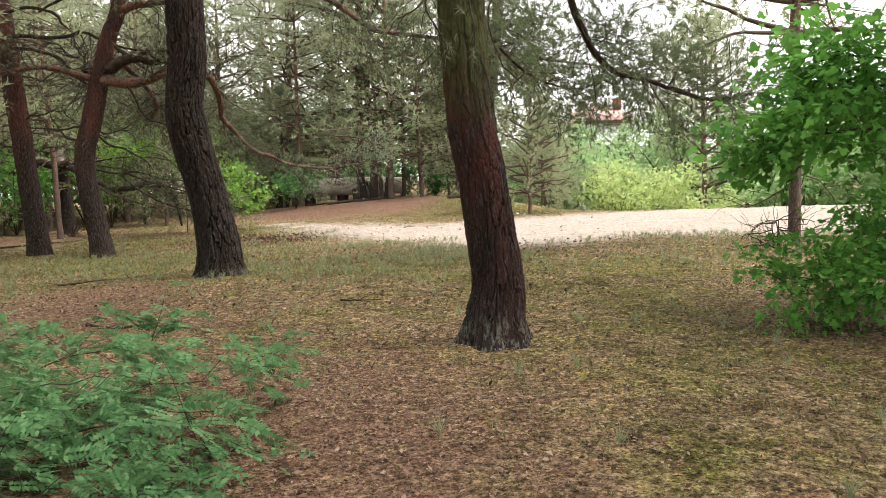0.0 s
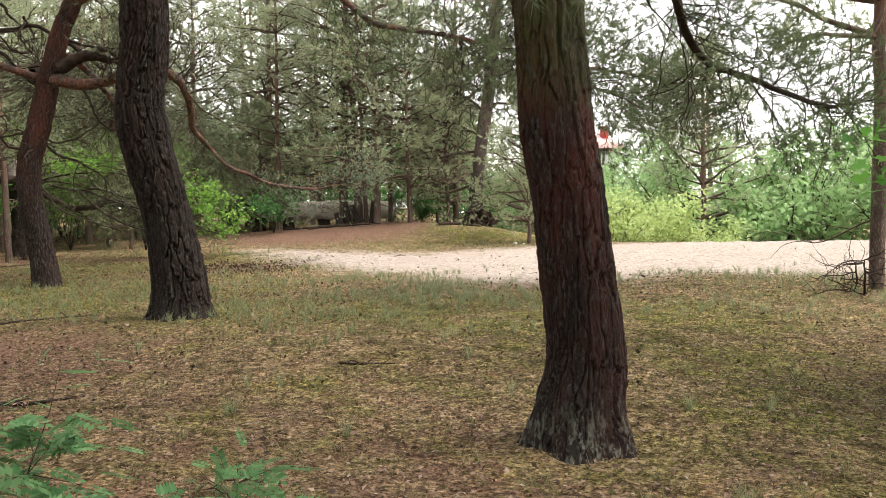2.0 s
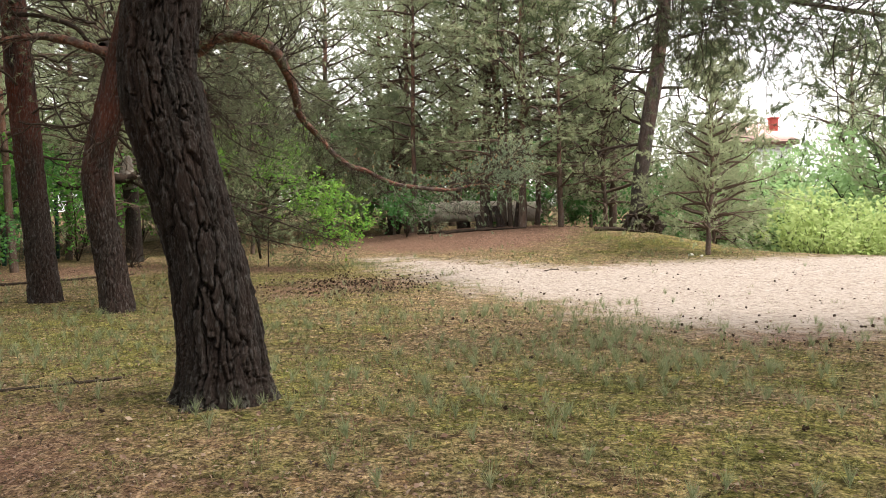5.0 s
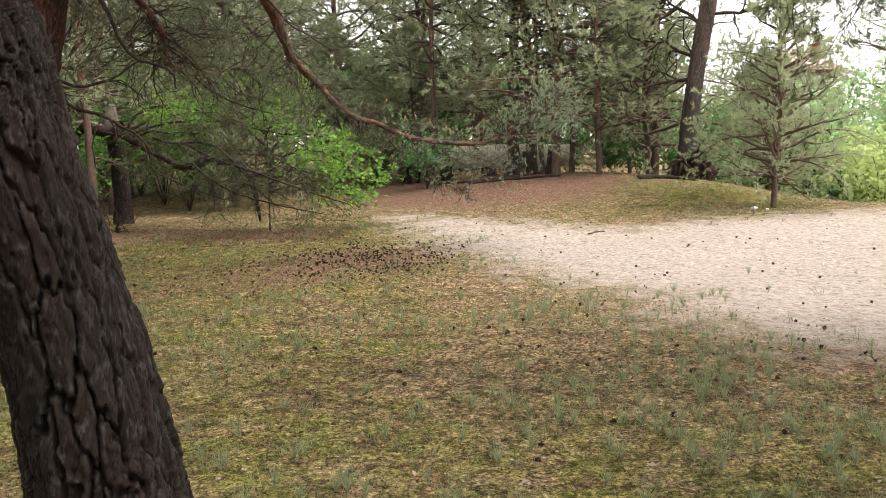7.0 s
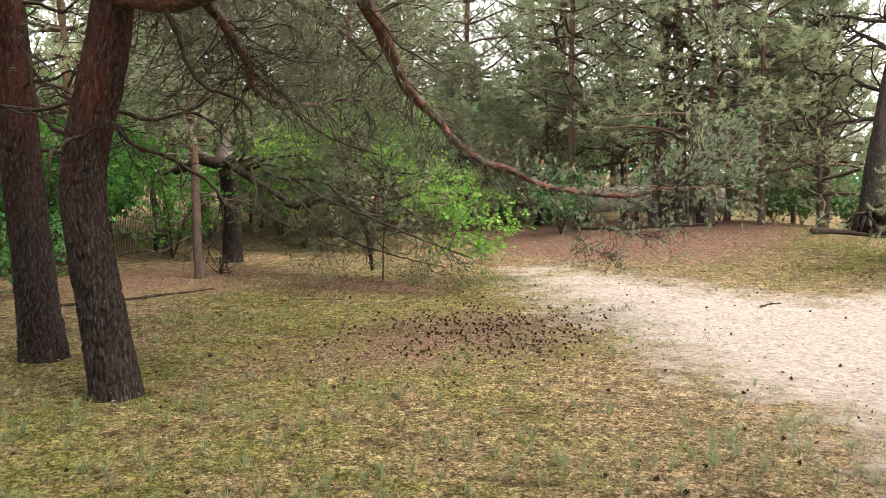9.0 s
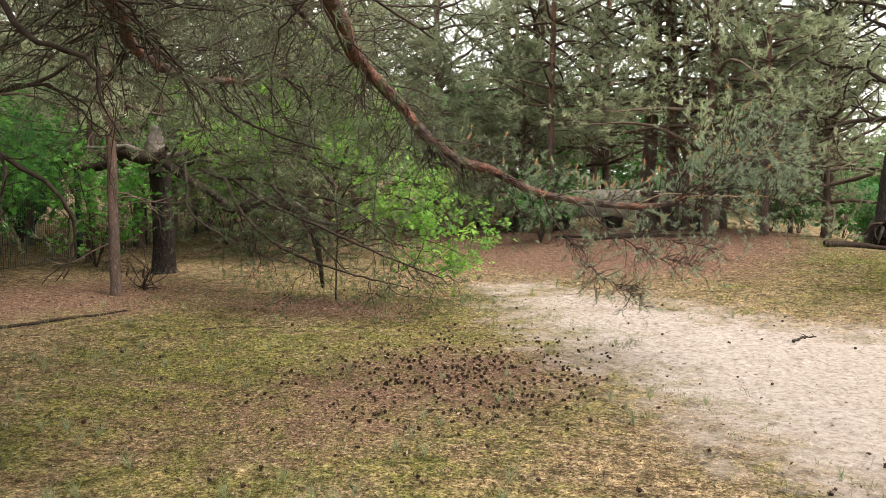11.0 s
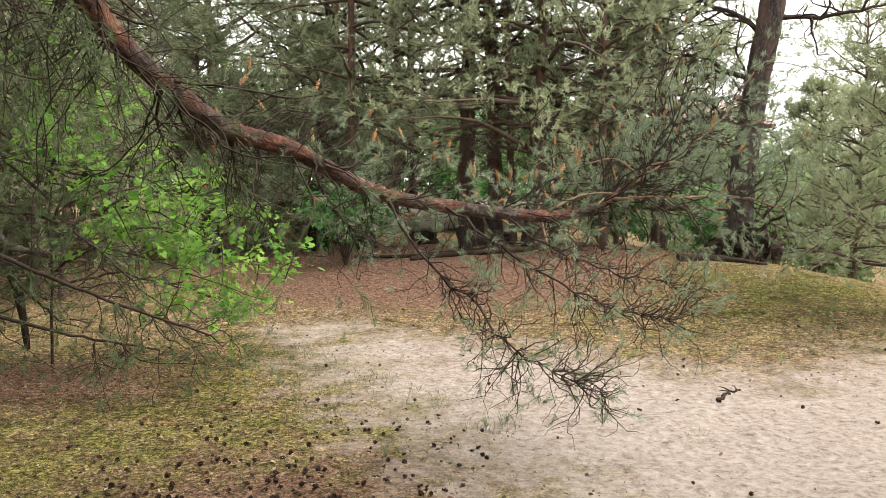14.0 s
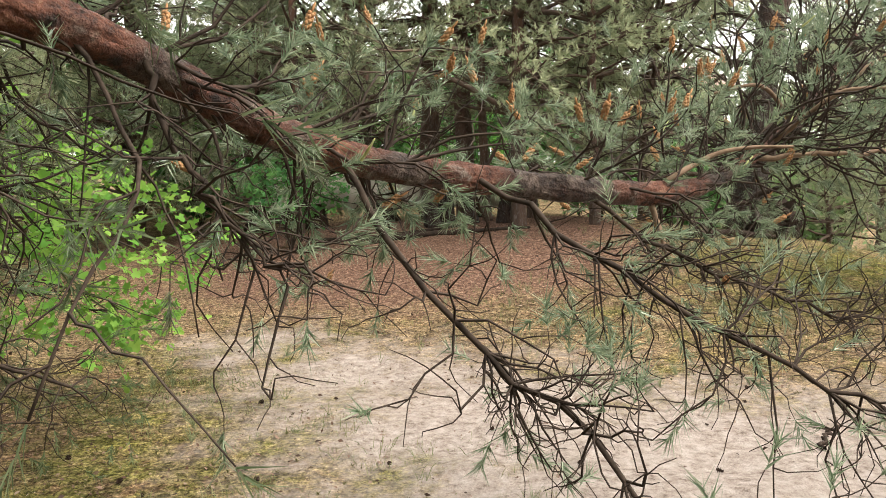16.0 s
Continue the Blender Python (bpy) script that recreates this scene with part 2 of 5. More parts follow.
M_NEEDLE_B = leaf_material("blue_green_pine_needles", [(0.04, 0.08, 0.038), (0.135, 0.20, 0.11), (0.42, 0.48, 0.32)], 0.4, 0.32, 1.2)
# Two needle greens darker than M_NEEDLE, for low and trailing boughs.
M_NEEDLE_DARK = leaf_material("dark_pine_needles", [(0.055, 0.072, 0.042), (0.11, 0.13, 0.075), (0.20, 0.195, 0.12)], 0.35, 0.5, 0.3)
M_NEEDLE_DULL = leaf_material("dull_pine_needles", [(0.048, 0.07, 0.034), (0.10, 0.14, 0.066), (0.18, 0.21, 0.11)], 0.4, 0.5, 0.3)
M_OAK = leaf_material("oak_leaf", [(0.035, 0.125, 0.022), (0.09, 0.25, 0.042), (0.19, 0.41, 0.08)], 0.5)
M_YOUNG = leaf_material("young_oak_leaf", [(0.06, 0.175, 0.028), (0.15, 0.33, 0.052), (0.31, 0.48, 0.095)], 0.5)
M_ROWAN = leaf_material("rowan_leaf", [(0.04, 0.11, 0.04), (0.08, 0.18, 0.07), (0.17, 0.29, 0.13)], 0.4)
M_SHRUB = leaf_material("pale_shrub_leaf", [(0.30, 0.40, 0.13), (0.40, 0.50, 0.19), (0.52, 0.60, 0.27)], 0.5)
M_UNDER = leaf_material("understory_leaf", [(0.035, 0.12, 0.04), (0.075, 0.20, 0.065), (0.15, 0.32, 0.085)], 0.5)
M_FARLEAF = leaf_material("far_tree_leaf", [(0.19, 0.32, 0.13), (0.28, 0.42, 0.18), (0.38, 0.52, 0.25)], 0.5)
M_GRASS = leaf_material("grass_blade", [(0.09, 0.13, 0.045), (0.16, 0.195, 0.075), (0.30, 0.275, 0.155)], 0.4)
M_MOSS = leaf_material("olive_moss", [(0.055, 0.06, 0.018), (0.105, 0.105, 0.036), (0.19, 0.165, 0.08)], 0.3)
M_TUFT = leaf_material("wispy_grass", [(0.13, 0.18, 0.085), (0.21, 0.26, 0.14), (0.36, 0.36, 0.22)], 0.5)
M_DRYLEAF = leaf_material("dry_leaf", [(0.026, 0.015, 0.011), (0.058, 0.031, 0.022), (0.105, 0.057, 0.041), (0.155, 0.09, 0.064), (0.20, 0.125, 0.09), (0.25, 0.17, 0.125), (0.36, 0.275, 0.21)], 0.1)
M_CATKIN = rough_material("pollen_cone_skin", (0.30, 0.145, 0.06), (0.44, 0.27, 0.14), 40, 0.7, 0.002)
M_BUD = rough_material("new_shoot_skin", (0.33, 0.36, 0.14), (0.50, 0.52, 0.24), 40, 0.7, 0.002)
M_CONE = rough_material("cone_scale", (0.018, 0.012, 0.009), (0.07, 0.043, 0.03), 60, 0.9, 0.003)
M_WALL = rough_material("house_render", (0.60, 0.62, 0.60), (0.72, 0.73, 0.70), 3, 0.9, 0.004)
# Tile red paled: the sky's glare on the roof is put into the colour.
M_ROOF = rough_material("red_roof_tile", (0.58, 0.36, 0.33), (0.74, 0.54, 0.50), 5, 0.7, 0.02)
M_BRICK = rough_material("red_chimney_brick", (0.30, 0.06, 0.05), (0.45, 0.10, 0.08), 20, 0.9, 0.005)
M_EAVE = rough_material("brown_eave_board", (0.10, 0.06, 0.05), (0.17, 0.10, 0.08), 10, 0.8, 0.003)
M_PANE, _nt, _sh = material("window_pane")
_sh.inputs["Base Color"].default_value, _sh.inputs["Roughness"].default_value = (0.04, 0.05, 0.06, 1), 0.06
M_FENCE = rough_material("green_fence_paint", (0.012, 0.035, 0.028), (0.02, 0.05, 0.04), 20, 0.6, 0.001)
M_STONE = rough_material("pale_stone", (0.45, 0.42, 0.38), (0.7, 0.67, 0.62), 10, 0.8, 0.01)


# ---- mesh helpers ----
class Shape:
    """Vertices and faces gathered for one mesh."""

    def __init__(self):
        self.v, self.f, self.n = [], {3: [], 4: []}, 0

    def add(self, verts, faces):
        faces = np.asarray(faces, dtype=np.int64)
        if len(faces):
            self.f[faces.shape[1]].append(faces + self.n)
        self.v.append(np.asarray(verts, dtype=np.float64).reshape(-1, 3))
        self.n += len(self.v[-1])

    def mesh(self, name, mats, smooth=False):
        me = bpy.data.meshes.new(name)
        v = np.concatenate(self.v) if self.v else np.zeros((0, 3))
        tri = np.concatenate(self.f[3]) if self.f[3] else np.zeros((0, 3), int)
        quad = np.concatenate(self.f[4]) if self.f[4] else np.zeros((0, 4), int)
        loops = np.concatenate([tri.ravel(), quad.ravel()])
        me.vertices.add(len(v))
        me.vertices.foreach_set("co", v.astype(np.float32).ravel())
        me.loops.add(len(loops))
        me.loops.foreach_set("vertex_index", loops.astype(np.int32))
        me.polygons.add(len(tri) + len(quad))
        starts = np.concatenate([np.arange(len(tri)) * 3, len(tri) * 3 + np.arange(len(quad)) * 4])
        me.polygons.foreach_set("loop_start", starts.astype(np.int32))
        if smooth:
            me.polygons.foreach_set("use_smooth", np.ones(len(starts), dtype=bool))
        me.materials.append(mats)
        me.update(calc_edges=True)
        me.validate()
        return me


JOINED = ("branchwork", "twigwork", "needle_foliage", "foliage", "crown", "hanging_twigwork", "dead_twigwork", "pale_twigwork", "side_twigwork")


def part(name, shape, mat, parent, label="", smooth=False, kind=""):
    ob = new(name, shape.mesh(name, mat, smooth))
    ob.parent = parent
    if name in JOINED:
        kind = "stuff"
    return tagged(ob, label=label, kind=kind)


def thing(name, m, label, category, group="", kind=""):
    ob = new(name)
    ob.empty_display_size = 0.1
    ob.matrix_world = m
    return tagged(ob, label, category, group, kind)


def unit(a):
    return a / np.maximum(np.linalg.norm(a, axis=-1, keepdims=True), 1e-9)


def curve(points, n):
    """n points of a smooth line through the given ones."""
    p = np.asarray(points, float)
    p = np.vstack([2 * p[0] - p[1], p, 2 * p[-1] - p[-2]])
    s = np.linspace(0, len(p) - 3 - 1e-6, n)
    i = s.astype(int)
    t = (s - i)[:, None]
    a, b, c, d = p[i], p[i + 1], p[i + 2], p[i + 3]
    return 0.5 * (2 * b + (c - a) * t + (2 * a - 5 * b + 4 * c - d) * t ** 2 + (3 * b - a - 3 * c + d) * t ** 3)


def tube(shape, path, radii, sides=6, rough=0.0):
    """A tapering round limb along a path, closed at its end."""
    path = np.asarray(path, float)
    n = len(path)
    radii = np.interp(np.linspace(0, 1, n), np.linspace(0, 1, len(radii)), radii)
    tan = unit(np.gradient(path, axis=0))
    ref = np.array([0.31, 0.95, 0.05]) if abs(tan[:, 2]).mean() > 0.7 else np.array([0.05, 0.1, 1.0])
    a = unit(np.cross(tan, ref))
    b = np.cross(tan, a)
    ang = np.arange(sides) / sides * 2 * np.pi
    r = radii[:, None, None]
    if rough:
        r = r * (1 + rough * rng.normal(size=(n, sides, 1)))
    ring = path[:, None] + r * (a[:, None] * np.cos(ang)[None, :, None] + b[:, None] * np.sin(ang)[None, :, None])
    i = np.arange(n - 1)[:, None] * sides
    j = np.arange(sides)[None]
    k = (j + 1) % sides
    faces = np.stack([i + j, i + k, i + sides + k, i + sides + j], -1).reshape(-1, 4)
    shape.add(np.vstack([ring.reshape(-1, 3), path[-1:] + tan[-1:] * radii[-1] * 0.6]), faces)
    cap = np.array([[(n - 1) * sides + q, (n - 1) * sides + (q + 1) % sides, n * sides] for q in range(sides)])
    shape.f[3].append(cap + shape.n - (n * sides + 1))


def wander(start, way, length, n, bend=0.15, sag=0.0):
    """A crooked line from start."""
    d = unit(np.asarray(way, float))
    pts = [np.asarray(start, float)]
    for _ in range(n - 1):
        d = unit(d + rng.normal(size=3) * bend + np.array([0, 0, -sag]))
        pts.append(pts[-1] + d * length / (n - 1))
    return np.array(pts)


def needles(shape, base, way, per, shoot, length, width, open_angle=0.75):
    """Needle leaves round shoots: base and way are arrays of shoot starts and directions."""
    n = len(base)
    if not n:
        return
    way = unit(way)
    d = np.repeat(way, per, 0)
    p = np.repeat(base, per, 0) + d * (rng.random((n * per, 1)) * shoot)
    side = unit(np.cross(d, rng.normal(size=d.shape)))
    ang = open_angle * (0.45 + 0.75 * rng.random((n * per, 1)))
    out = unit(d * np.cos(ang) + side * np.sin(ang))
    flat = unit(np.cross(out, rng.normal(size=d.shape))) * width / 2
    ln = length * (0.7 + 0.5 * rng.random((n * per, 1)))
    v = np.stack([p - flat, p + flat, p + out * ln], 1).reshape(-1, 3)
    shape.add(v, np.arange(len(v)).reshape(-1, 3))


def leaves(shape, pattern, faces, base, way, size, droop=0.25):
    """Leaves of one outline at many places: way is the stalk's direction, faces lie roughly level."""
    n = len(base)
    way = unit(way + np.array([0, 0, -droop]))
    up = unit(np.array([0, 0, 1.0]) + rng.normal(size=(n, 3)) * 0.45)
    x = unit(np.cross(way, up))
    z = np.cross(x, way)
    s = (size * (0.65 + 0.6 * rng.random(n)))[:, None, None]
    pat = np.asarray(pattern, float)
    v = base[:, None] + s * (pat[None, :, 0:1] * x[:, None] + pat[None, :, 1:2] * way[:, None] + pat[None, :, 2:3] * z[:, None])
    f = (np.asarray(faces)[None] + (np.arange(n) * len(pat))[:, None, None]).reshape(-1, 3)
    shape.add(v.reshape(-1, 3), f)


def lobed_leaf():
    """An oak leaf's outline, folded a little along its rib."""
    half = [(0.03, 0.0), (0.05, 0.16), (0.17, 0.22), (0.12, 0.34), (0.27, 0.46), (0.16, 0.55), (0.29, 0.72), (0.15, 0.76), (0.13, 0.93)]
    v = [(0, 0, 0)] + [(x, y, 0.10 * x) for x, y in half] + [(0, 1.0, -0.05)] + [(-x, y, 0.10 * x) for x, y in reversed(half)]
    mid = len(v)
    v += [(0, 0.3, 0.0), (0, 0.62, -0.01)]
    f = []
    ring = mid
    for i in range(ring):
        y = (v[i][1] + v[(i + 1) % ring][1]) / 2
        f.append((i, (i + 1) % ring, mid if y < 0.46 else mid + 1))
    return v, f


LOBED = lobed_leaf()
OVAL = ([(0, 0, 0), (0.22, 0.35, 0.05), (0.17, 0.7, 0.04), (0, 1, -0.06), (-0.17, 0.7, 0.04), (-0.22, 0.35, 0.05), (0, 0.5, 0)],
        [(0, 1, 6), (1, 2, 6), (2, 3, 6), (3, 4, 6), (4, 5, 6), (5, 0, 6)])
DIAMOND = ([(0, 0, 0), (0.26, 0.45, 0.08), (0, 1, -0.05), (-0.26, 0.45, 0.08)], [(0, 1, 3), (1, 2, 3)])


def pinnate_leaf():
    """A rowan leaf: pairs of narrow leaflets along a stalk, one at its end."""
    v, f = [], []
    spots = [(0.22 + 0.13 * k, s) for k in range(6) for s in (-1, 1)] + [(0.98, 0)]
    for y, s in spots:
        w = np.array([s * 0.9, 0.45, -0.1]) if s else np.array([0, 1.0, -0.1])
        w = w / np.linalg.norm(w)
        q = np.array([w[1], -w[0], 0]) * 0.075
        b, ln, k = np.array([0, y, -0.12 * y * y]), 0.30, len(v)
        v += [b, b + w * ln * 0.4 + q, b + w * ln, b + w * ln * 0.4 - q]
        f += [(k, k + 1, k + 2), (k, k + 2, k + 3)]
    k = len(v)
    v += [np.array([-0.008, 0, 0]), np.array([0.008, 0, 0]), np.array([0, 1, -0.12])]
    f.append((k, k + 1, k + 2))
    return [tuple(p) for p in v], f


PINNATE = pinnate_leaf()


# ---- ground ----
def smooth(a, b, x):
    t = np.clip((x - a) / (b - a), 0, 1)
    return t * t * (3 - 2 * t)


def bell(x, y, cx, cy, rx, ry):
    return np.exp(-((x - cx) / rx) ** 2 - ((y - cy) / ry) ** 2)


def ripple(x, y):
    return (np.sin(x * 1.7 + np.sin(y * 0.9) * 1.3) * np.sin(y * 1.3 + 0.7) * 0.5 + np.sin(x * 3.9 + y * 2.1) * np.sin(y * 4.3 - x * 1.1) * 0.25
            + np.sin(x * 9.1 - y * 5.3 + 1.0) * np.sin(y * 8.3 + x * 3.7) * 0.12)


def gz(x, y):
    """Height of the ground."""
    x, y = np.asarray(x, float), np.asarray(y, float)
    z = 0.43 * smooth(-2.0, 6.5, y)
    z = z + 0.08 * bell(x, y, -2.3, 9.3, 1.7, 1.7) - 0.05 * bell(x, y, 0.4, 5.7, 1.0, 1.0) + 0.08 * bell(x, y, -0.5, 8.2, 1.5, 1.2) + 0.1 * bell(x, y, 3.6, 12.0, 2.0, 2.5)
    z = z - 0.10 * smooth(0.8, 2.6, x) * (1 - smooth(7, 10, y)) - 0.06 * bell(x, y, 0.5, 18.0, 5.0, 2.8)
    z = z + 0.5 * bell(x, y, -1.6, 28.0, 4.6, 3.6) + 0.2 * bell(x, y, 1.0, 26.0, 1.8, 1.6) + 0.45 * smooth(24, 40, y) * (1 - smooth(-1, 3, x))
    drop = smooth(23.8, 38, y + 0.25 * (x - 4)) * smooth(1.6, 6.0, x)
    return z - 3.2 * drop + 0.022 * ripple(x, y) * (1 - 0.3 * smooth(30, 60, np.hypot(x, y)))


SAND = ((-4.2, 22.8, 0.35), (-3.4, 21.9, 0.75), (-2.6, 20.9, 1.15), (-1.5, 19.8, 1.6), (-0.3, 18.9, 2.1), (1.0, 18.2, 3.0), (2.8, 18.0, 4.2), (5.5, 18.6, 4.8), (9.0, 19.5, 5.0), (1.9, 15.2, 2.3), (4.6, 15.6, 2.8))


def sand_at(x, y):
    d = np.full(np.shape(x), 9.0)
    for cx, cy, r in SAND:
        d = np.minimum(d, (np.hypot(x - cx, y - cy) - r) / 1.1)
    return np.clip(0.55 - d * 0.5, 0, 1)


def litter_at(x, y):
    m = 0.55 * bell(x, y, -0.5, 3.9, 1.5, 2.6) + 0.5 * bell(x, y, -3.6, 8.3, 1.7, 2.4) + 0.85 * bell(x, y, -3.0, 25.8, 2.9, 2.2) + 0.9 * bell(x, y, -3.6, 29.5, 4.5, 2.8)
    m = m + 0.5 * bell(x, y, -3.7, 18.2, 1.3, 1.6) + 0.2 * bell(x, y, -6.0, 20.7, 1.6, 1.0) + 0.6 * bell(x, y, -10.0, 20.5, 2.4, 3.0) + 0.18 * bell(x, y, -2.2, 7.0, 1.7, 1.5) + 0.5 * bell(x, y, 3.3, 6.0, 1.6, 3.0)
    # Last two bells: brown litter that also carries the trees' shade as colour.
    m = m + 0.55 * bell(x, y, 1.3, 12.7, 1.3, 0.9) + 0.45 * bell(x, y, -6.3, 20.8, 1.4, 0.9) + 0.35 * bell(x, y, -5.2, 16.2, 2.0, 1.8)
    return np.clip(m + 0.1, 0, 1)


def moss_at(x, y):
    m = 0.9 * bell(x, y, -5.0, 15.0, 3.6, 5.5) + 0.7 * bell(x, y, 0.0, 9.5, 4.0, 3.0) + 0.7 * bell(x, y, 2.5, 5.0, 2.5, 3.5) + 0.6 * bell(x, y, -6.5, 20.0, 3.0, 2.5) - 0.3 * bell(x, y, -1.0, 15.0, 2.5, 2.0) + 0.9 * bell(x, y, 1.8, 25.0, 3.0, 2.6)
    return np.clip(m, 0, 1)


def build_ground():
    def axis(lo, hi, step):
        inner = np.arange(lo, hi + 1e-6, step)
        grow = np.cumsum(0.25 * 1.22 ** np.arange(30))
        return np.concatenate([lo - grow[::-1], inner, hi + grow])
    xs, ys = axis(-12, 10, 0.1), axis(-3, 34, 0.1)
    gx, gy = np.meshgrid(xs, ys)
    s = Shape()
    nx = len(xs)
    i = (np.arange(len(ys) - 1)[:, None] * nx + np.arange(nx - 1)[None]).ravel()
    x, y = gx.ravel(), gy.ravel()
    sand = sand_at(x, y)
    foot = np.array([noise.noise((a * 3.1, b * 3.1, 0.0)) + 0.5 * noise.noise((a * 7, b * 7, 3.0)) for a, b in zip(x, y)])
    z = gz(x, y) + foot * (0.012 + 0.022 * sand) * (np.hypot(x, y - 14) < 30)
    s.add(np.stack([x, y, z], -1), np.stack([i, i + 1, i + nx + 1, i + nx], -1))
    ob = new("ground", s.mesh("ground", M_GROUND, True))
    for key, val in (("sand", sand), ("litter", litter_at(x, y)), ("moss", moss_at(x, y))):
        ob.data.attributes.new(key, "FLOAT", "POINT").data.foreach_set("value", val.astype(np.float32))
    return tagged(ob, "mossy forest floor with brown needle litter and pale sand", "ground", kind="structure")


build_ground()


# ---- pines ----
def bark_stem(path, radii, around, along, plate=(0.05, 0.15), depth=0.014, flare=0.0, ref=(0.2, 1.0, 0.0)):
    """A trunk whose bark is broken into raised, elongated plates."""
    c = curve(path, along)
    rad = np.interp(np.linspace(0, 1, along), np.linspace(0, 1, len(radii)), radii)
    ln = np.concatenate([[0], np.cumsum(np.linalg.norm(np.diff(c, axis=0), axis=1))])
    girth = 2 * np.pi * float(np.mean(rad))
    ang = np.arange(around) / around
    u, v = np.meshgrid(ang * girth, ln)
    lean = 0.02 * np.sin(v * 3.0) + 0.03 * np.sin(v * 1.1 + 1)
    rough = sum(0.004 / k * np.sin(v * 11 * k + 5 * k + 3 * np.sin(u / girth * 6.283 * k + k)) for k in (1, 2, 3))
    n = 1.0 / plate[0]
    cyl = [(math.cos(q / girth * 6.283) * girth / 6.283 * n, math.sin(q / girth * 6.283) * girth / 6.283 * n, w * n * 0.45) for q, w in zip(u.ravel(), v.ravel())]
    n1 = np.array([noise.noise(Vector(c) * 0.9) for c in cyl])
    n2 = np.array([noise.noise(Vector(c) * 2.7) for c in cyl])
    u2 = ((u + lean + rough).ravel() + plate[0] * (0.28 * n1 + 0.10 * n2)) % girth
    v2 = v.ravel() * plate[0] / plate[1] + plate[0] * 0.25 * n2
    ncell = max(8, int(girth * ln[-1] / (plate[0] * plate[1])))
    su, sv = rng.random(ncell) * girth, rng.random(ncell) * ln[-1] * plate[0] / plate[1]
    lift = rng.random(ncell)
    f1, f2, who = np.full(u2.shape, 9.0), np.full(u2.shape, 9.0), np.zeros(u2.shape, int)
    for k in range(ncell):
        du = np.abs(u2 - su[k])
        du = np.minimum(du, girth - du)
        d = np.hypot(du, v2 - sv[k])
        near = d < f1
        f2 = np.where(near, f1, np.minimum(f2, d))
        f1 = np.where(near, d, f1)
        who = np.where(near, k, who)
    edge = 0.10 + 0.12 * lift[who]
    h = smooth(0.0, 1.0, (f2 - f1) / plate[0] / edge) * (0.45 + 0.75 * lift[who])
    h = (h - 0.6) * depth + rng.normal(size=h.shape) * depth * 0.07 + depth * (0.24 * n2 + 0.18 * n1)
    h = h.reshape(along, around)
    tan = unit(np.gradient(c, axis=0))
    a = unit(np.cross(tan, np.array(ref)))
    b = np.cross(tan, a)
    t = ang * 2 * np.pi
    swell = 1 + flare * np.exp(-ln / 0.17)[:, None] * (0.6 + 0.4 * np.sin(t * 5 + 1)[None] + 0.25 * np.sin(t * 3 + 2)[None])
    lump = 1 + 0.03 * np.sin(t[None] * 2 + ln[:, None] * 2.3) + 0.02 * np.sin(t[None] * 3 - ln[:, None] * 4.1)
    r = (rad[:, None] * swell * lump + h)[..., None]
    ring = c[:, None] + r * (a[:, None] * np.cos(t)[None, :, None] + b[:, None] * np.sin(t)[None, :, None])
    s = Shape()
    i = np.arange(along - 1)[:, None] * around
    j = np.arange(around)[None]
    k = (j + 1) % around
    s.add(ring.reshape(-1, 3), np.stack([i + j, i + k, i + around + k, i + around + j], -1).reshape(-1, 4))
    return s


def sprays(twigs, tips, start, way, length, radius, levels, bend=0.16, sag=0.02, splits=4, spread=0.8, sides=4):
    """A branching spray of twigs; tips gathers (place, direction) of the leafy ends."""
    n = min(11, max(5, int(length / 0.04)))
    p = wander(start, way, length, n, bend, sag)
    tube(twigs, p, [radius, radius * 0.45], sides if radius > 0.004 else 3)
    d = unit(np.gradient(p, axis=0))
    if levels == 0:
        tips.append((p[-1], d[-1], p[-2]))
        return
    for q in range(splits):
        i = min(n - 1, 1 + int((n - 1) * (q + rng.random()) / splits))
        side = unit(np.cross(d[i], rng.normal(size=3)))
        w = d[i] * math.cos(spread) + side * math.sin(spread) + np.array([0, 0, 0.12])
        sprays(twigs, tips, p[i], w, length * (0.36 + 0.22 * rng.random()), radius * 0.5, levels - 1, bend, sag, max(2, splits - 1), spread, sides)
    tips.append((p[-1], d[-1], p[-2]))


def pine_crown(bottom, top, axis_at, reach, whorl, per_whorl, rise, twigs, tips, subs=5, bare=0.35):
    """Limbs in whorls from bottom to top. axis_at(z): the stem's place; reach(s): limb length at 0..1 up the crown."""
    z = bottom
    while z < top:
        s = (z - bottom) / (top - bottom)
        turn = rng.random() * 6.28
        for k in range(per_whorl):
            a = turn + k * 6.28 / per_whorl + rng.normal() * 0.3
            ln = reach(s) * (0.6 + 0.6 * rng.random())
            w = np.array([math.cos(a), math.sin(a), rise * (0.4 + s)])
            p = wander(axis_at(z), w, ln, 9, 0.13, 0.02)
            tube(twigs, p, [0.012 + 0.016 * ln, 0.006], 4)
            d = unit(np.gradient(p, axis=0))
            for q in range(subs):
                f = bare + (1 - bare) * (q + rng.random()) / subs
                i = min(8, int(f * 8.99))
                side = unit(np.cross(d[i], rng.normal(size=3)))
                w2 = d[i] * 0.75 + side * 0.7 + np.array([0, 0, 0.2])
                ln2 = ln * (0.18 + 0.22 * rng.random()) + 0.1
                p2 = wander(p[i], w2, ln2, 4, 0.2)
                tube(twigs, p2[[0, 2, 3]], [0.007, 0.004], 3)
                d2 = unit(np.gradient(p2, axis=0))
                for u in (1, 2, 3):
                    for _ in range(2):
                        tips.append((p2[u] + rng.normal(size=3) * 0.03, unit(d2[u] * 0.8 + rng.normal(size=3) * 0.6 + np.array([0, 0, 0.45])), p2[u]))
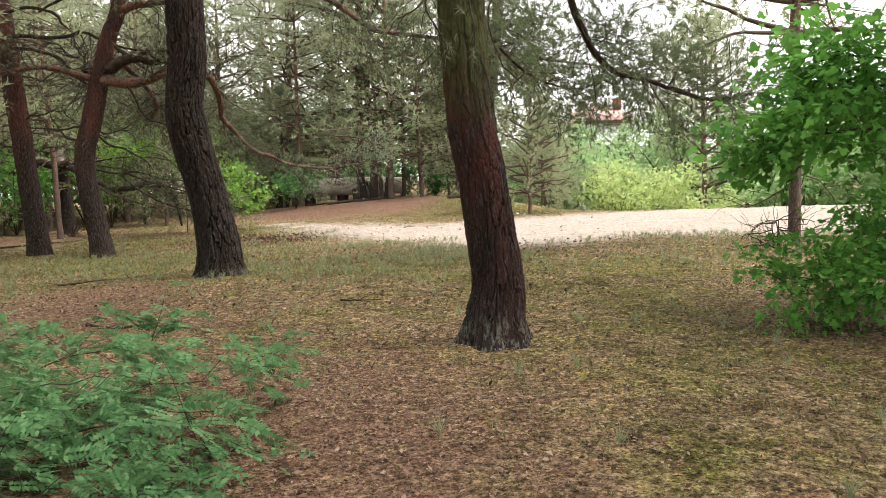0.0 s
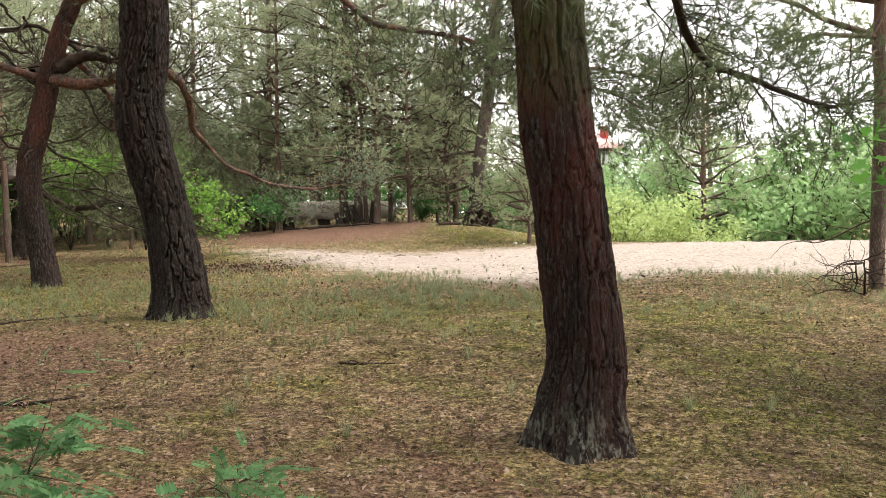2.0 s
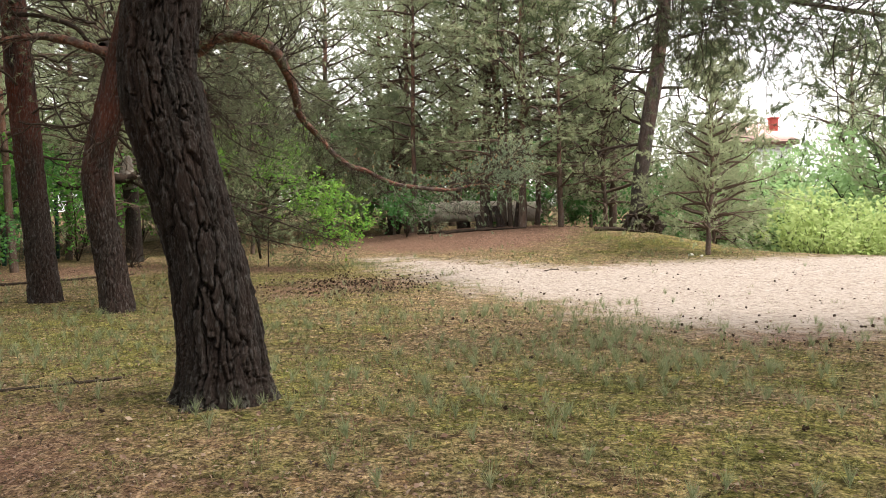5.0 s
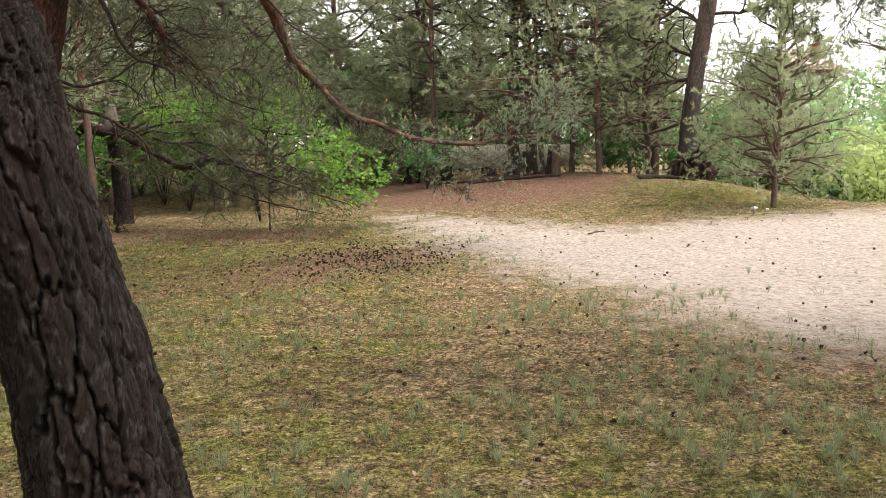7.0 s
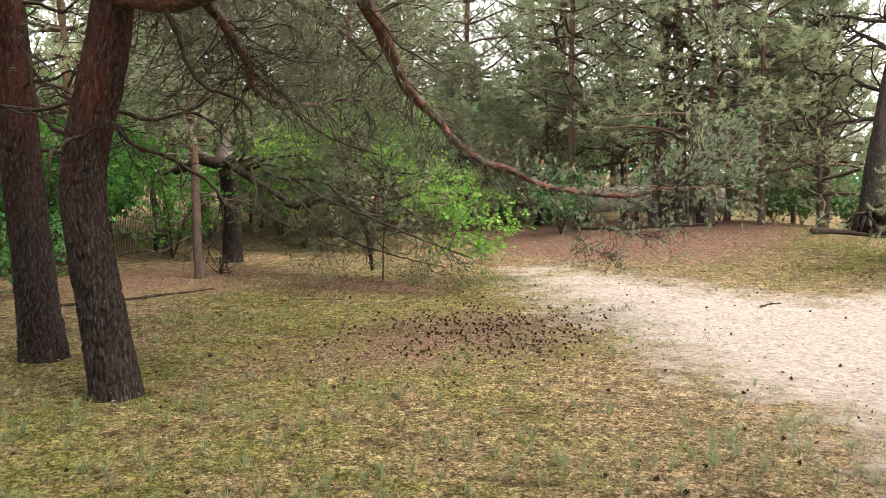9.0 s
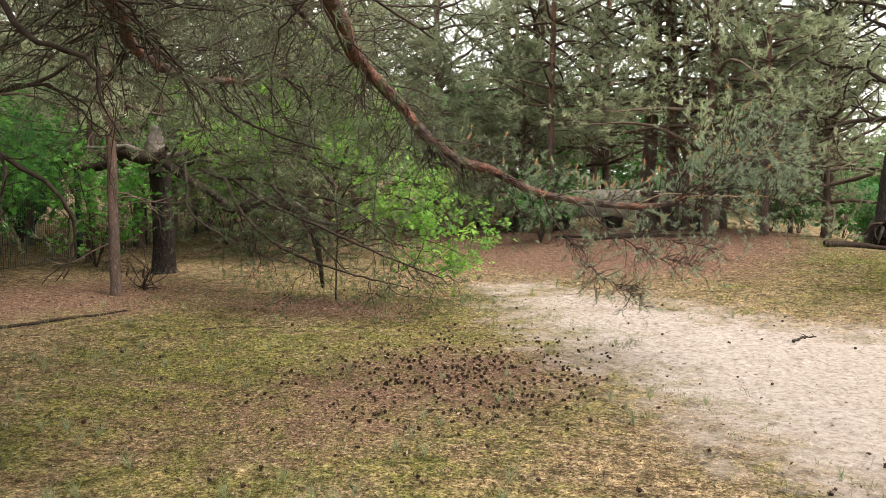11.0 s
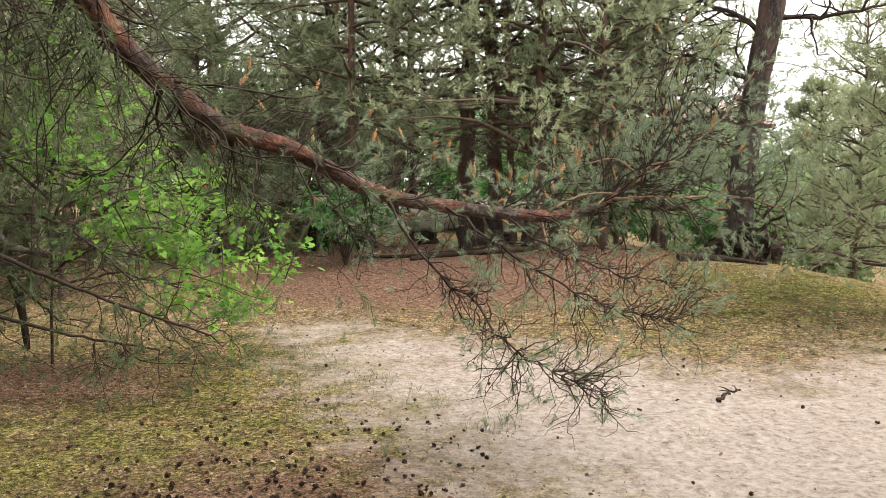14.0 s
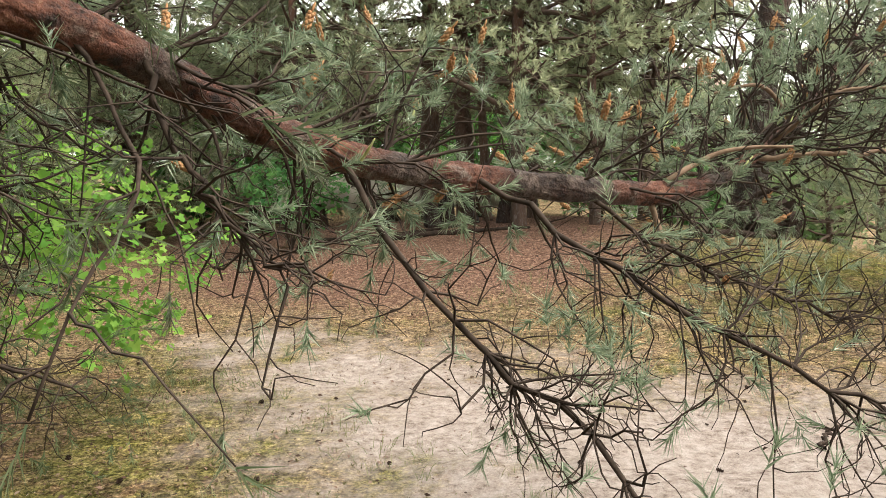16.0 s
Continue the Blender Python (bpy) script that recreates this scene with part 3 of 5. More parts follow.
            tips.append((p[-1], d[-1], p[-2]))
        z += whorl * (0.7 + 0.6 * rng.random())


def leafy(tips, per, shoot, length, width, angle=0.8):
    s = Shape()
    base = np.array([t[0] for t in tips])
    way = np.array([t[1] for t in tips])
    needles(s, base, way, per, shoot, length, width, angle)
    return s


def stand_pine(name, label, height, radius, bottom, reach, whorl, per_whorl, rise, per, needle=M_NEEDLE, bark=M_BARK_FAR, lean=(0, 0), subs=5, width=0.02, group="pines of the wood", dead=0):
    """A whole pine at the origin, seen from some distance."""
    tree = thing(name, Matrix(), label, "pine tree", group)
    path = curve([(0, 0, -0.15), (lean[0] * 0.2, lean[1] * 0.2, height * 0.3), (lean[0] * 0.7, lean[1] * 0.7, height * 0.65), (lean[0], lean[1], height)], 26)
    path[1:, :2] += np.cumsum(rng.normal(size=(25, 2)) * 0.012, 0)
    s = Shape()
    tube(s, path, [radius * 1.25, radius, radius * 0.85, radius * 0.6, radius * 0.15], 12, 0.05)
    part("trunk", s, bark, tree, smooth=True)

    def axis_at(z):
        return np.array([np.interp(z, path[:, 2], path[:, k]) for k in (0, 1)] + [z])
    twigs, tips = Shape(), []
    pine_crown(bottom, height, axis_at, reach, whorl, per_whorl, rise, twigs, tips, subs)
    for _ in range(dead):
        a = rng.random() * 6.28
        w = np.array([math.cos(a), math.sin(a), -0.05])
        sprays(twigs, [], axis_at(0.6 + rng.random() * bottom), w, 0.7 + rng.random() * 0.9, 0.012, 1, 0.2, 0.03, 5)
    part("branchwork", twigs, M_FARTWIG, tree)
    part("crown", leafy(tips, int(per * 1.3), 0.14, 0.09, width * 0.9, 0.85), needle, tree)
    return tree


def put(tree, spots):
    """Copies of a tree at (x, y, turn, scale)."""
    first = True
    for x, y, turn, k in spots:
        m = pose(x, y, float(gz(x, y)) - 0.02, 0, 0, turn) @ Matrix.Diagonal((k, k, k, 1))
        if first:
            tree.matrix_world = m
            first = False
        else:
            new_tree = copy_thing(tree, Matrix())
            new_tree.matrix_basis = m


def near_pine(label, x, y, path, radii, bark, plates, top, crown_from, around, along, reach, skip=None, flare=0.4, depth=0.018, thick=1.0):
    """A big pine beside the way: plated trunk, an upper stem and a wide crown."""
    base = float(gz(x, y)) - 0.05
    tree = thing("pine_tree", pose(x, y, base), label, "pine tree", "big pines beside the way")
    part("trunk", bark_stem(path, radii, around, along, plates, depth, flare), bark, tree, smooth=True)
    end = np.array(path[-1], float)
    d = unit(end - np.array(path[-2], float))
    stem = curve([end - d * 0.1, end + d * (top - end[2]) * 0.5, (end[0] + d[0] * 1.5, end[1] + d[1] * 1.5, top)], 16)
    s = Shape()
    tube(s, stem, [radii[-1] * 0.98, radii[-1] * 0.7, 0.04], 14, 0.03)
    part("upper_trunk", s, M_BARK_C, tree, smooth=True)
    full = np.vstack([curve(path, 30), stem])

    def axis_at(z):
        return np.array([np.interp(z, full[:, 2], full[:, k]) for k in (0, 1)] + [z])
    twigs, tips = Shape(), []
    pine_crown(crown_from, top, axis_at, reach, 0.55, 4, 0.25, twigs, tips, 6, 0.3)
    part("branchwork", twigs, M_TWIG, tree)
    part("crown", leafy(tips, int(9 * thick), 0.2, 0.13, 0.02), M_NEEDLE, tree)
    return tree, np.array([x, y, base])


def limb(tree, origin, pts, radii, mat, name="limb", sides=10, n=40, label=""):
    """One big limb through places of the world, with knots in its line."""
    p = curve(np.array(pts, float) - origin, n)
    p[2:-2] += rng.normal(size=(n - 4, 3)) * 0.004
    s = Shape()
    tube(s, p, radii, sides, 0.09)
    part(name, s, mat, tree, label, smooth=True)
    return p


def barked_limb(tree, origin, pts, radii, mat, name, label):
    """A limb with flaky bark in relief."""
    p = np.array(pts, float) - origin
    s = bark_stem(p, radii, 40, 560, (0.024, 0.05), 0.006, 0.0, (0.1, 0.05, 1.0))
    part(name, s, mat, tree, label, smooth=True)
    return curve(p, 110)


def dress(tree, line, where, count, length, radius, levels, per, needle, droop=0.0, up=0.1, width=0.004, shoot=0.10, nl=0.07, splits=4, keep=1.0, bend=0.2, push=(0, 0, 0)):
    """Twigs and needles on a limb's line, between the fractions in where."""
    twigs, tips = Shape(), []
    d = unit(np.gradient(line, axis=0))
    for _ in range(count):
        i = int(len(line) * (where[0] + (where[1] - where[0]) * rng.random() * 0.999))
        side = unit(np.cross(d[i], rng.normal(size=3)))
        w = d[i] * 0.45 + side * 0.9 + np.array([0, 0, up - droop]) + np.array(push)
        sprays(twigs, tips, line[i], w, length * (0.5 + 0.8 * rng.random()), radius, levels, bend, droop * 0.12, splits)
    part("twigwork", twigs, M_TWIG, tree)
    tips = [t for t in tips if rng.random() < keep]
    if tips:
        part("needle_foliage", leafy(tips, per, shoot, nl, width), needle, tree)
    return tips


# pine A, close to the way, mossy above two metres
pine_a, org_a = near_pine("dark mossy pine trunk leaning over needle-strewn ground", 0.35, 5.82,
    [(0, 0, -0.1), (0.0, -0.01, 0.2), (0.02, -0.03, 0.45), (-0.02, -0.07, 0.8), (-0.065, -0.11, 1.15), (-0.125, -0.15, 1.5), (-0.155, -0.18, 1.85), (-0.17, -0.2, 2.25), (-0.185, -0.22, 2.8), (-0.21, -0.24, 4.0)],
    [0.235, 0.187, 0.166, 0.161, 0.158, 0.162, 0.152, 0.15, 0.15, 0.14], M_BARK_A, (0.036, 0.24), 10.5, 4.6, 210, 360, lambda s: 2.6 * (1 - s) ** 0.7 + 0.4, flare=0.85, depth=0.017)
la = limb(pine_a, org_a, [(0.25, 5.65, 4.2), (0.65, 6.2, 3.7), (0.95, 6.7, 3.2), (1.22, 7.2, 2.72), (1.52, 7.6, 2.43), (2.0, 7.85, 2.3), (2.55, 8.05, 2.15), (2.9, 8.3, 2.2)], [0.05, 0.032, 0.024, 0.012], M_TWIG)
dress(pine_a, la, (0.3, 1.0), 80, 0.6, 0.005, 2, 26, M_NEEDLE_DULL, 0.02, 0.12, 0.005, 0.08, 0.055)

lh = limb(pine_a, org_a, [(0.2, 5.6, 4.3), (0.15, 6.8, 4.1), (0.3, 8.2, 3.6), (0.6, 9.3, 3.05), (1.1, 9.9, 2.65), (1.6, 10.2, 2.5)], [0.05, 0.03, 0.02, 0.01], M_TWIG)
dress(pine_a, lh, (0.3, 1.0), 64, 0.75, 0.005, 2, 26, M_NEEDLE_DULL, 0.03, 0.1, 0.006, 0.09, 0.06, 4)

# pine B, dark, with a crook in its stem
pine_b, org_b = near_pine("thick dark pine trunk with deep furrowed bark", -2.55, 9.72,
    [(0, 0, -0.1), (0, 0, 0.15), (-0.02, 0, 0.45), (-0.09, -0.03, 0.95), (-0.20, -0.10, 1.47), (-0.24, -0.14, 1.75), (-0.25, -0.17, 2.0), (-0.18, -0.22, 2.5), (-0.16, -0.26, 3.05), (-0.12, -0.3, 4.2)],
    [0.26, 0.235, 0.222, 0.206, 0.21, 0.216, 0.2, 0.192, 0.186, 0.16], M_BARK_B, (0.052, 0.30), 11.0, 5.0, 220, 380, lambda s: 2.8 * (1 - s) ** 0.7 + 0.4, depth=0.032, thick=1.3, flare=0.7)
lb = limb(pine_b, org_b, [(-2.5, 9.2, 3.95), (-1.9, 8.5, 3.75), (-1.2, 7.6, 3.45), (-0.75, 6.7, 3.1), (-0.4, 5.9, 2.85), (0.0, 5.2, 2.6), (0.35, 4.75, 2.55)], [0.055, 0.035, 0.024, 0.012], M_BRANCH)
dress(pine_b, lb, (0.4, 1.0), 18, 0.4, 0.007, 1, 14, M_NEEDLE_DARK, 0.1, 0.15, 0.005)

lb2 = limb(pine_b, org_b, [(-2.65, 9.5, 4.35), (-2.9, 10.6, 4.3), (-2.6, 11.3, 4.08), (-1.76, 11.5, 4.05), (-1.29, 11.6, 3.9), (-0.91, 11.8, 3.62), (-0.54, 12.0, 3.55), (-0.15, 12.0, 3.5), (0.3, 12.0, 3.4), (0.9, 12.3, 3.3), (1.6, 12.6, 3.2), (2.4, 12.8, 3.1), (3.1, 12.9, 2.95)], [0.06, 0.045, 0.035, 0.028, 0.022, 0.012], M_BRANCH)
dress(pine_b, lb2, (0.58, 1.0), 110, 0.85, 0.006, 2, 22, M_NEEDLE_DARK, 0.1, -0.1, 0.006, 0.09, 0.06)
dress(pine_b, lb2, (0.3, 1.0), 74, 0.75, 0.005, 2, 26, M_NEEDLE_DULL, 0.05, 0.1, 0.006, 0.09, 0.06)

# pine C, red, whose limb droops across the way
pine_c, org_c = near_pine("reddish pine with a low limb drooping over the sand", -5.78, 14.4,
    [(0, 0, -0.1), (0, 0, 0.15), (-0.05, -0.02, 0.6), (-0.11, -0.04, 1.0), (-0.155, -0.05, 1.45), (-0.14, -0.04, 1.85), (0.03, -0.03, 2.46), (0.19, -0.02, 3.08), (0.35, 0, 3.70), (0.55, 0, 4.15), (0.62, 0, 4.8)],
    [0.185, 0.175, 0.17, 0.166, 0.165, 0.16, 0.155, 0.14, 0.125, 0.115, 0.10], M_BARK_C, (0.05, 0.13), 10.5, 5.0, 120, 260, lambda s: 3.0 * (1 - s) ** 0.7 + 0.4, thick=1.8)
lc = barked_limb(pine_c, org_c, [(-5.6, 14.36, 3.4), (-5.4, 14.32, 3.36), (-5.09, 14.3, 3.3), (-4.71, 14.28, 3.36), (-4.25, 14.22, 3.52), (-3.82, 14.35, 3.4), (-3.77, 14.8, 3.18), (-3.84, 15.25, 3.03), (-3.96, 15.75, 2.95), (-4.09, 16.2, 2.89), (-4.1, 16.55, 2.78), (-3.97, 16.78, 2.6),
    (-3.86, 16.92, 2.42), (-3.65, 17.18, 2.21), (-3.43, 17.37, 2.13), (-3.175, 17.6, 1.98), (-2.92, 17.8, 1.91), (-2.43, 18.1, 1.849), (-2.18, 18.35, 1.87), (-1.9, 18.6, 1.99), (-1.6, 18.95, 2.16), (-1.35, 19.25, 2.35)],
    [0.105, 0.085, 0.066, 0.058, 0.05, 0.044, 0.038, 0.033, 0.03, 0.027, 0.014, 0.008], M_BRANCH, "drooping_limb", "flaking red-brown limb")
ld = limb(pine_c, org_c, [(-5.35, 14.4, 3.75), (-4.95, 14.5, 3.35), (-4.8, 14.7, 3.02), (-4.89, 15.0, 2.92), (-5.11, 15.4, 2.83), (-5.24, 15.9, 2.76), (-5.25, 16.3, 2.73), (-5.07, 16.6, 2.75), (-5.04, 16.9, 2.82), (-4.68, 17.2, 2.83)], [0.05, 0.042, 0.036, 0.028, 0.022, 0.010], M_BRANCH)
for pts, rad in (([(-5.25, 16.3, 2.72), (-5.02, 16.35, 2.51), (-4.74, 16.4, 2.37), (-4.38, 16.4, 2.26)], [0.014, 0.01, 0.005]), ([(-5.32, 15.8, 2.79), (-5.16, 15.9, 2.83), (-5.05, 15.9, 2.92)], [0.02, 0.015, 0.01]),
                 ([(-5.42, 14.3, 3.53), (-5.12, 14.3, 3.69), (-4.87, 14.3, 3.69), (-4.62, 14.3, 3.62), (-4.42, 14.3, 3.8)], [0.10, 0.075, 0.05, 0.03]), ([(-5.0, 14.3, 3.67), (-4.77, 14.25, 3.78), (-4.5, 14.25, 3.62), (-4.35, 14.3, 3.49)], [0.035, 0.03, 0.015]),
                 ([(-5.1, 14.25, 3.25), (-5.0, 14.2, 3.1), (-4.81, 14.2, 2.72), (-4.47, 14.2, 2.58), (-4.42, 14.2, 2.42)], [0.02, 0.015, 0.007])):
    limb(pine_c, org_c, pts, rad, M_DARKWOOD, "dead_limb", 8, 24)
lf = limb(pine_c, org_c, [(-5.3, 14.38, 4.45), (-4.95, 14.36, 4.57), (-4.6, 14.35, 4.6), (-4.1, 14.3, 4.62), (-3.4, 14.4, 4.7)], [0.08, 0.065, 0.05, 0.02], M_BRANCH)
dress(pine_c, lf, (0.2, 1.0), 30, 0.9, 0.01, 2, 14, M_NEEDLE_DARK, 0.05, 0.2, 0.008, keep=0.85)
lg = limb(pine_c, org_c, [(-5.7, 14.4, 3.4), (-6.4, 14.2, 3.6), (-7.2, 14.0, 3.5), (-7.6, 13.9, 3.6)], [0.06, 0.04, 0.02], M_BRANCH)
dress(pine_c, ld, (0.15, 1.0), 90, 0.65, 0.008, 2, 12, M_NEEDLE_DARK, 0.12, 0.15, 0.006, keep=0.75)
dress(pine_c, lg, (0.2, 1.0), 26, 0.8, 0.01, 2, 12, M_NEEDLE_DARK, 0.05, 0.2, 0.007, keep=0.8)
lk = limb(pine_c, org_c, [(-5.45, 14.4, 4.0), (-5.7, 15.4, 4.1), (-5.7, 16.6, 3.95), (-5.5, 17.8, 3.7), (-5.4, 18.8, 3.4), (-5.3, 19.8, 3.05)], [0.05, 0.035, 0.022, 0.01], M_DARKWOOD)
dress(pine_c, lk, (0.25, 1.0), 100, 0.95, 0.006, 2, 18, M_NEEDLE_DARK, 0.12, -0.05, 0.006)
le = limb(pine_c, org_c, [(-5.85, 14.4, 3.5), (-6.1, 15.2, 3.75), (-6.6, 16.2, 3.8), (-7.0, 17.2, 3.65), (-7.1, 18.0, 3.5)], [0.05, 0.035, 0.02, 0.01], M_DARKWOOD)
dress(pine_c, le, (0.2, 1.0), 60, 0.85, 0.009, 2, 12, M_NEEDLE_DARK, 0.08, 0.15, 0.007, keep=0.8)
dress(pine_c, lc, (0.12, 0.3), 34, 0.75, 0.01, 2, 14, M_NEEDLE_DARK, 0.0, 0.8, 0.008, keep=0.85)
dress(pine_c, lc, (0.26, 0.46), 12, 0.45, 0.005, 1, 18, M_NEEDLE_DULL, 0.1, 0.35, 0.003, keep=0.7)
dress(pine_c, lc, (0.44, 0.66), 46, 0.5, 0.005, 1, 26, M_NEEDLE_DULL, 0.35, -0.1, 0.003, keep=0.75, splits=5)

# pine D, straight
pine_d, org_d = near_pine("straight reddish pine trunk on the forest edge", -7.24, 15.25,
    [(0, 0, -0.1), (-0.01, 0, 0.3), (-0.07, 0, 1.0), (-0.15, 0, 2.0), (-0.24, 0.02, 3.0), (-0.33, 0.05, 4.2)],
    [0.2, 0.185, 0.175, 0.17, 0.165, 0.15], M_BARK_C, (0.05, 0.13), 11.0, 5.2, 110, 220, lambda s: 3.0 * (1 - s) ** 0.7 + 0.4, thick=1.8)



def dead_boughs(tree, axis, low, high, count, length):
    """Crooked bare boughs on a trunk, without needles."""
    for _ in range(count):
        s = Shape()
        a, z = R.uniform(0, 6.28), R.uniform(low, high)
        sprays(s, [], (axis * z, 0, z), (math.cos(a), math.sin(a), R.uniform(-0.3, 0.2)), length * R.uniform(0.6, 1.2), 0.02, 2, 0.26, 0.02, 4)
        part("dead_bough", s, M_TWIG, tree)


for pts, rad in (([(-7.5, 15.2, 4.7), (-7.06, 15.1, 4.77), (-6.61, 15.1, 4.66), (-6.46, 15.1, 4.46), (-6.3, 15.1, 4.32)], [0.03, 0.025, 0.012]), ([(-7.45, 15.1, 4.25), (-7.07, 14.9, 4.25), (-6.62, 14.9, 4.2), (-6.26, 14.9, 4.22), (-6.02, 14.9, 4.27), (-5.71, 14.9, 4.13), (-5.2, 14.9, 3.95), (-4.48, 14.9, 3.89)], [0.035, 0.035, 0.025, 0.012]), ([(-7.45, 15.1, 4.1), (-7.04, 15.0, 4.04), (-6.56, 15.0, 3.89), (-6.31, 15.0, 3.62), (-6.13, 15.0, 3.45), (-5.94, 15.0, 3.31)], [0.03, 0.025, 0.01])):
    limb(pine_d, org_d, pts, rad, M_DARKWOOD, "dead_limb", 8, 24)
dead_boughs(pine_c, -0.04, 1.7, 4.0, 9, 1.1)
dead_boughs(pine_d, -0.08, 1.8, 3.9, 8, 1.3)
dead_boughs(pine_b, -0.05, 3.0, 3.9, 4, 1.0)

# ---- the drooping limb's twigs, needles and pollen cones ----
def limb_sprays():
    groups = [  # start, end, count, length, up, sideways, green, needles per shoot
        ((0.54, 0.68), 34, 0.34, -0.1, 0.6, M_NEEDLE_DARK),
        ((0.64, 0.74), 30, 0.26, 0.0, 0.85, M_NEEDLE_B),
        ((0.72, 0.82), 38, 0.24, 0.3, 0.95, M_NEEDLE_B),
        ((0.80, 0.90), 34, 0.30, 0.3, 0.95, M_NEEDLE_B),
        ((0.86, 1.0), 84, 0.6, 0.2, 0.8, M_NEEDLE_B),
    ]
    every = []
    for where, count, length, up, keep, mat in groups:
        every += dress(pine_c, lc, where, count, length, 0.0042, 1, 44, mat, 0.05, up, 0.0024, 0.05, 0.036, 4, keep * 0.9, 0.28, (0, 0.6 if where[0] < 0.85 else 0.15, 0))
    # bare twigs hanging under the limb
    twigs, tips = Shape(), []
    hang = [((-3.1, 17.65, 1.95), (-2.95, 17.45, 1.72), (-2.76, 17.33, 1.56), (-2.616, 17.06, 1.435), (-2.44, 17.03, 1.345), (-2.3, 17.03, 1.29)),
            ((-2.85, 17.68, 1.9), (-2.62, 17.5, 1.74), (-2.38, 17.35, 1.6), (-2.15, 17.35, 1.5), (-1.95, 17.4, 1.48)),
            ((-3.36, 17.4, 2.1), (-3.3, 17.35, 1.95), (-3.22, 17.3, 1.85), (-3.15, 17.3, 1.78)),
            ((-2.6, 18.0, 1.86), (-2.4, 17.95, 1.72), (-2.1, 17.9, 1.6), (-1.8, 17.95, 1.55)),
            ((-3.62, 17.2, 2.2), (-3.62, 17.28, 2.05), (-3.56, 17.3, 1.95), (-3.55, 17.35, 1.85)),
            ((-3.8, 17.0, 2.35), (-3.85, 17.1, 2.2), (-3.85, 17.3, 2.05), (-3.8, 17.4, 1.95))]
    for which, pts in enumerate(hang):
        p = curve(np.array(pts) - org_c, 22)
        p[2:] += rng.normal(size=(20, 3)) * 0.007
        tube(twigs, p, [0.006, 0.004, 0.0018], 6)
        d = unit(np.gradient(p, axis=0))
        for _ in range((96, 76, 24, 54, 20, 20)[which]):
            i = rng.integers(3, 22)
            side = unit(np.cross(d[i], rng.normal(size=3)))
            sprays(twigs, tips, p[i], d[i] * 0.8 + side * 0.75 + np.array([0, 0, 0.05]), 0.09 + 0.15 * rng.random(), 0.0028, 1, 0.36, 0.0, 4, 0.75)
    part("hanging_twigwork", twigs, M_TWIG, pine_c, "bare grey-brown twigs")
    some = [t for t in tips if rng.random() < 0.16]
    part("needle_foliage", leafy(some, 34, 0.045, 0.036, 0.0022), M_NEEDLE_B, pine_c)
    # pale twigs at the limb's break
    pale = Shape()
    for pts in (((-2.42, 18.12, 1.85), (-2.25, 18.2, 1.93), (-2.15, 18.2, 1.95), (-2.05, 18.18, 1.95)), ((-2.42, 18.12, 1.84), (-2.4, 18.08, 1.75), (-2.38, 18.06, 1.66)),
                ((-1.95, 18.55, 1.96), (-1.85, 18.4, 2.08), (-1.78, 18.37, 2.1), (-1.7, 18.38, 2.1)), ((-1.85, 18.65, 2.03), (-2.0, 18.5, 2.12), (-2.15, 18.45, 2.1))):
        tube(pale, curve(np.array(pts) - org_c, 12), [0.008, 0.004], 6)
    part("pale_twigwork", pale, M_PALE_TWIG, pine_c, "pale peeled twigs")
    # pollen cones: a cluster of small knobs round a shoot's end
    s = Shape()
    ball = bmesh.new()
    bmesh.ops.create_icosphere(ball, subdivisions=1, radius=1.0)
    bv = np.array([v.co[:] for v in ball.verts])
    bf = np.array([[v.index for v in f.verts] for f in ball.faces])
    ball.free()
    for k in range(22):
        a, h = k * 2.4, k / 22 * 0.034
        s.add(bv * np.array([0.0036, 0.0036, 0.005]) + np.array([math.cos(a) * 0.0042, math.sin(a) * 0.0042, h]), bf)
    s.add(bv * np.array([0.0025, 0.0025, 0.011]) + np.array([0, 0, 0.042]), bf)
    knobs = s.mesh("pollen_cone", M_CATKIN, True)
    bud = Shape()
    tube(bud, [(0, 0, 0), (0.001, 0, 0.02), (0.0, 0.001, 0.05)], [0.0035, 0.003, 0.0015], 6)
    buds = bud.mesh("new_shoot", M_BUD, True)
    picks = [t for t in every if t[1][2] > -0.3]
    for t in R.sample(picks, min(130, len(picks))):
        w = Vector(t[1]) + Vector((0, 0, 0.7))
        ob = new("pollen_cone", knobs) if R.random() < 0.85 else new("new_shoot", buds)
        ob.parent = pine_c
        k = R.uniform(0.8, 1.2)
        ob.matrix_basis = Matrix.Translation(Vector(t[0]) + Vector(t[1]) * 0.05) @ w.to_track_quat("Z", "Y").to_matrix().to_4x4() @ Matrix.Diagonal((k, k, k, 1))


limb_sprays()
for shoot_line in ([(-1.95, 18.55, 1.97), (-1.7, 18.65, 2.12), (-1.42, 18.75, 2.32), (-1.2, 18.85, 2.6)], [(-2.05, 18.48, 1.92), (-1.75, 18.45, 1.93), (-1.4, 18.5, 1.93), (-1.1, 18.55, 1.86)]):
    lt = limb(pine_c, org_c, shoot_line, [0.009, 0.006, 0.003], M_PALE_TWIG, "side_branch", 6, 24)
    dress(pine_c, lt, (0.1, 1.0), 40, 0.3, 0.004, 1, 36, M_NEEDLE_B, 0.0, 0.35, 0.003, 0.05, 0.04)

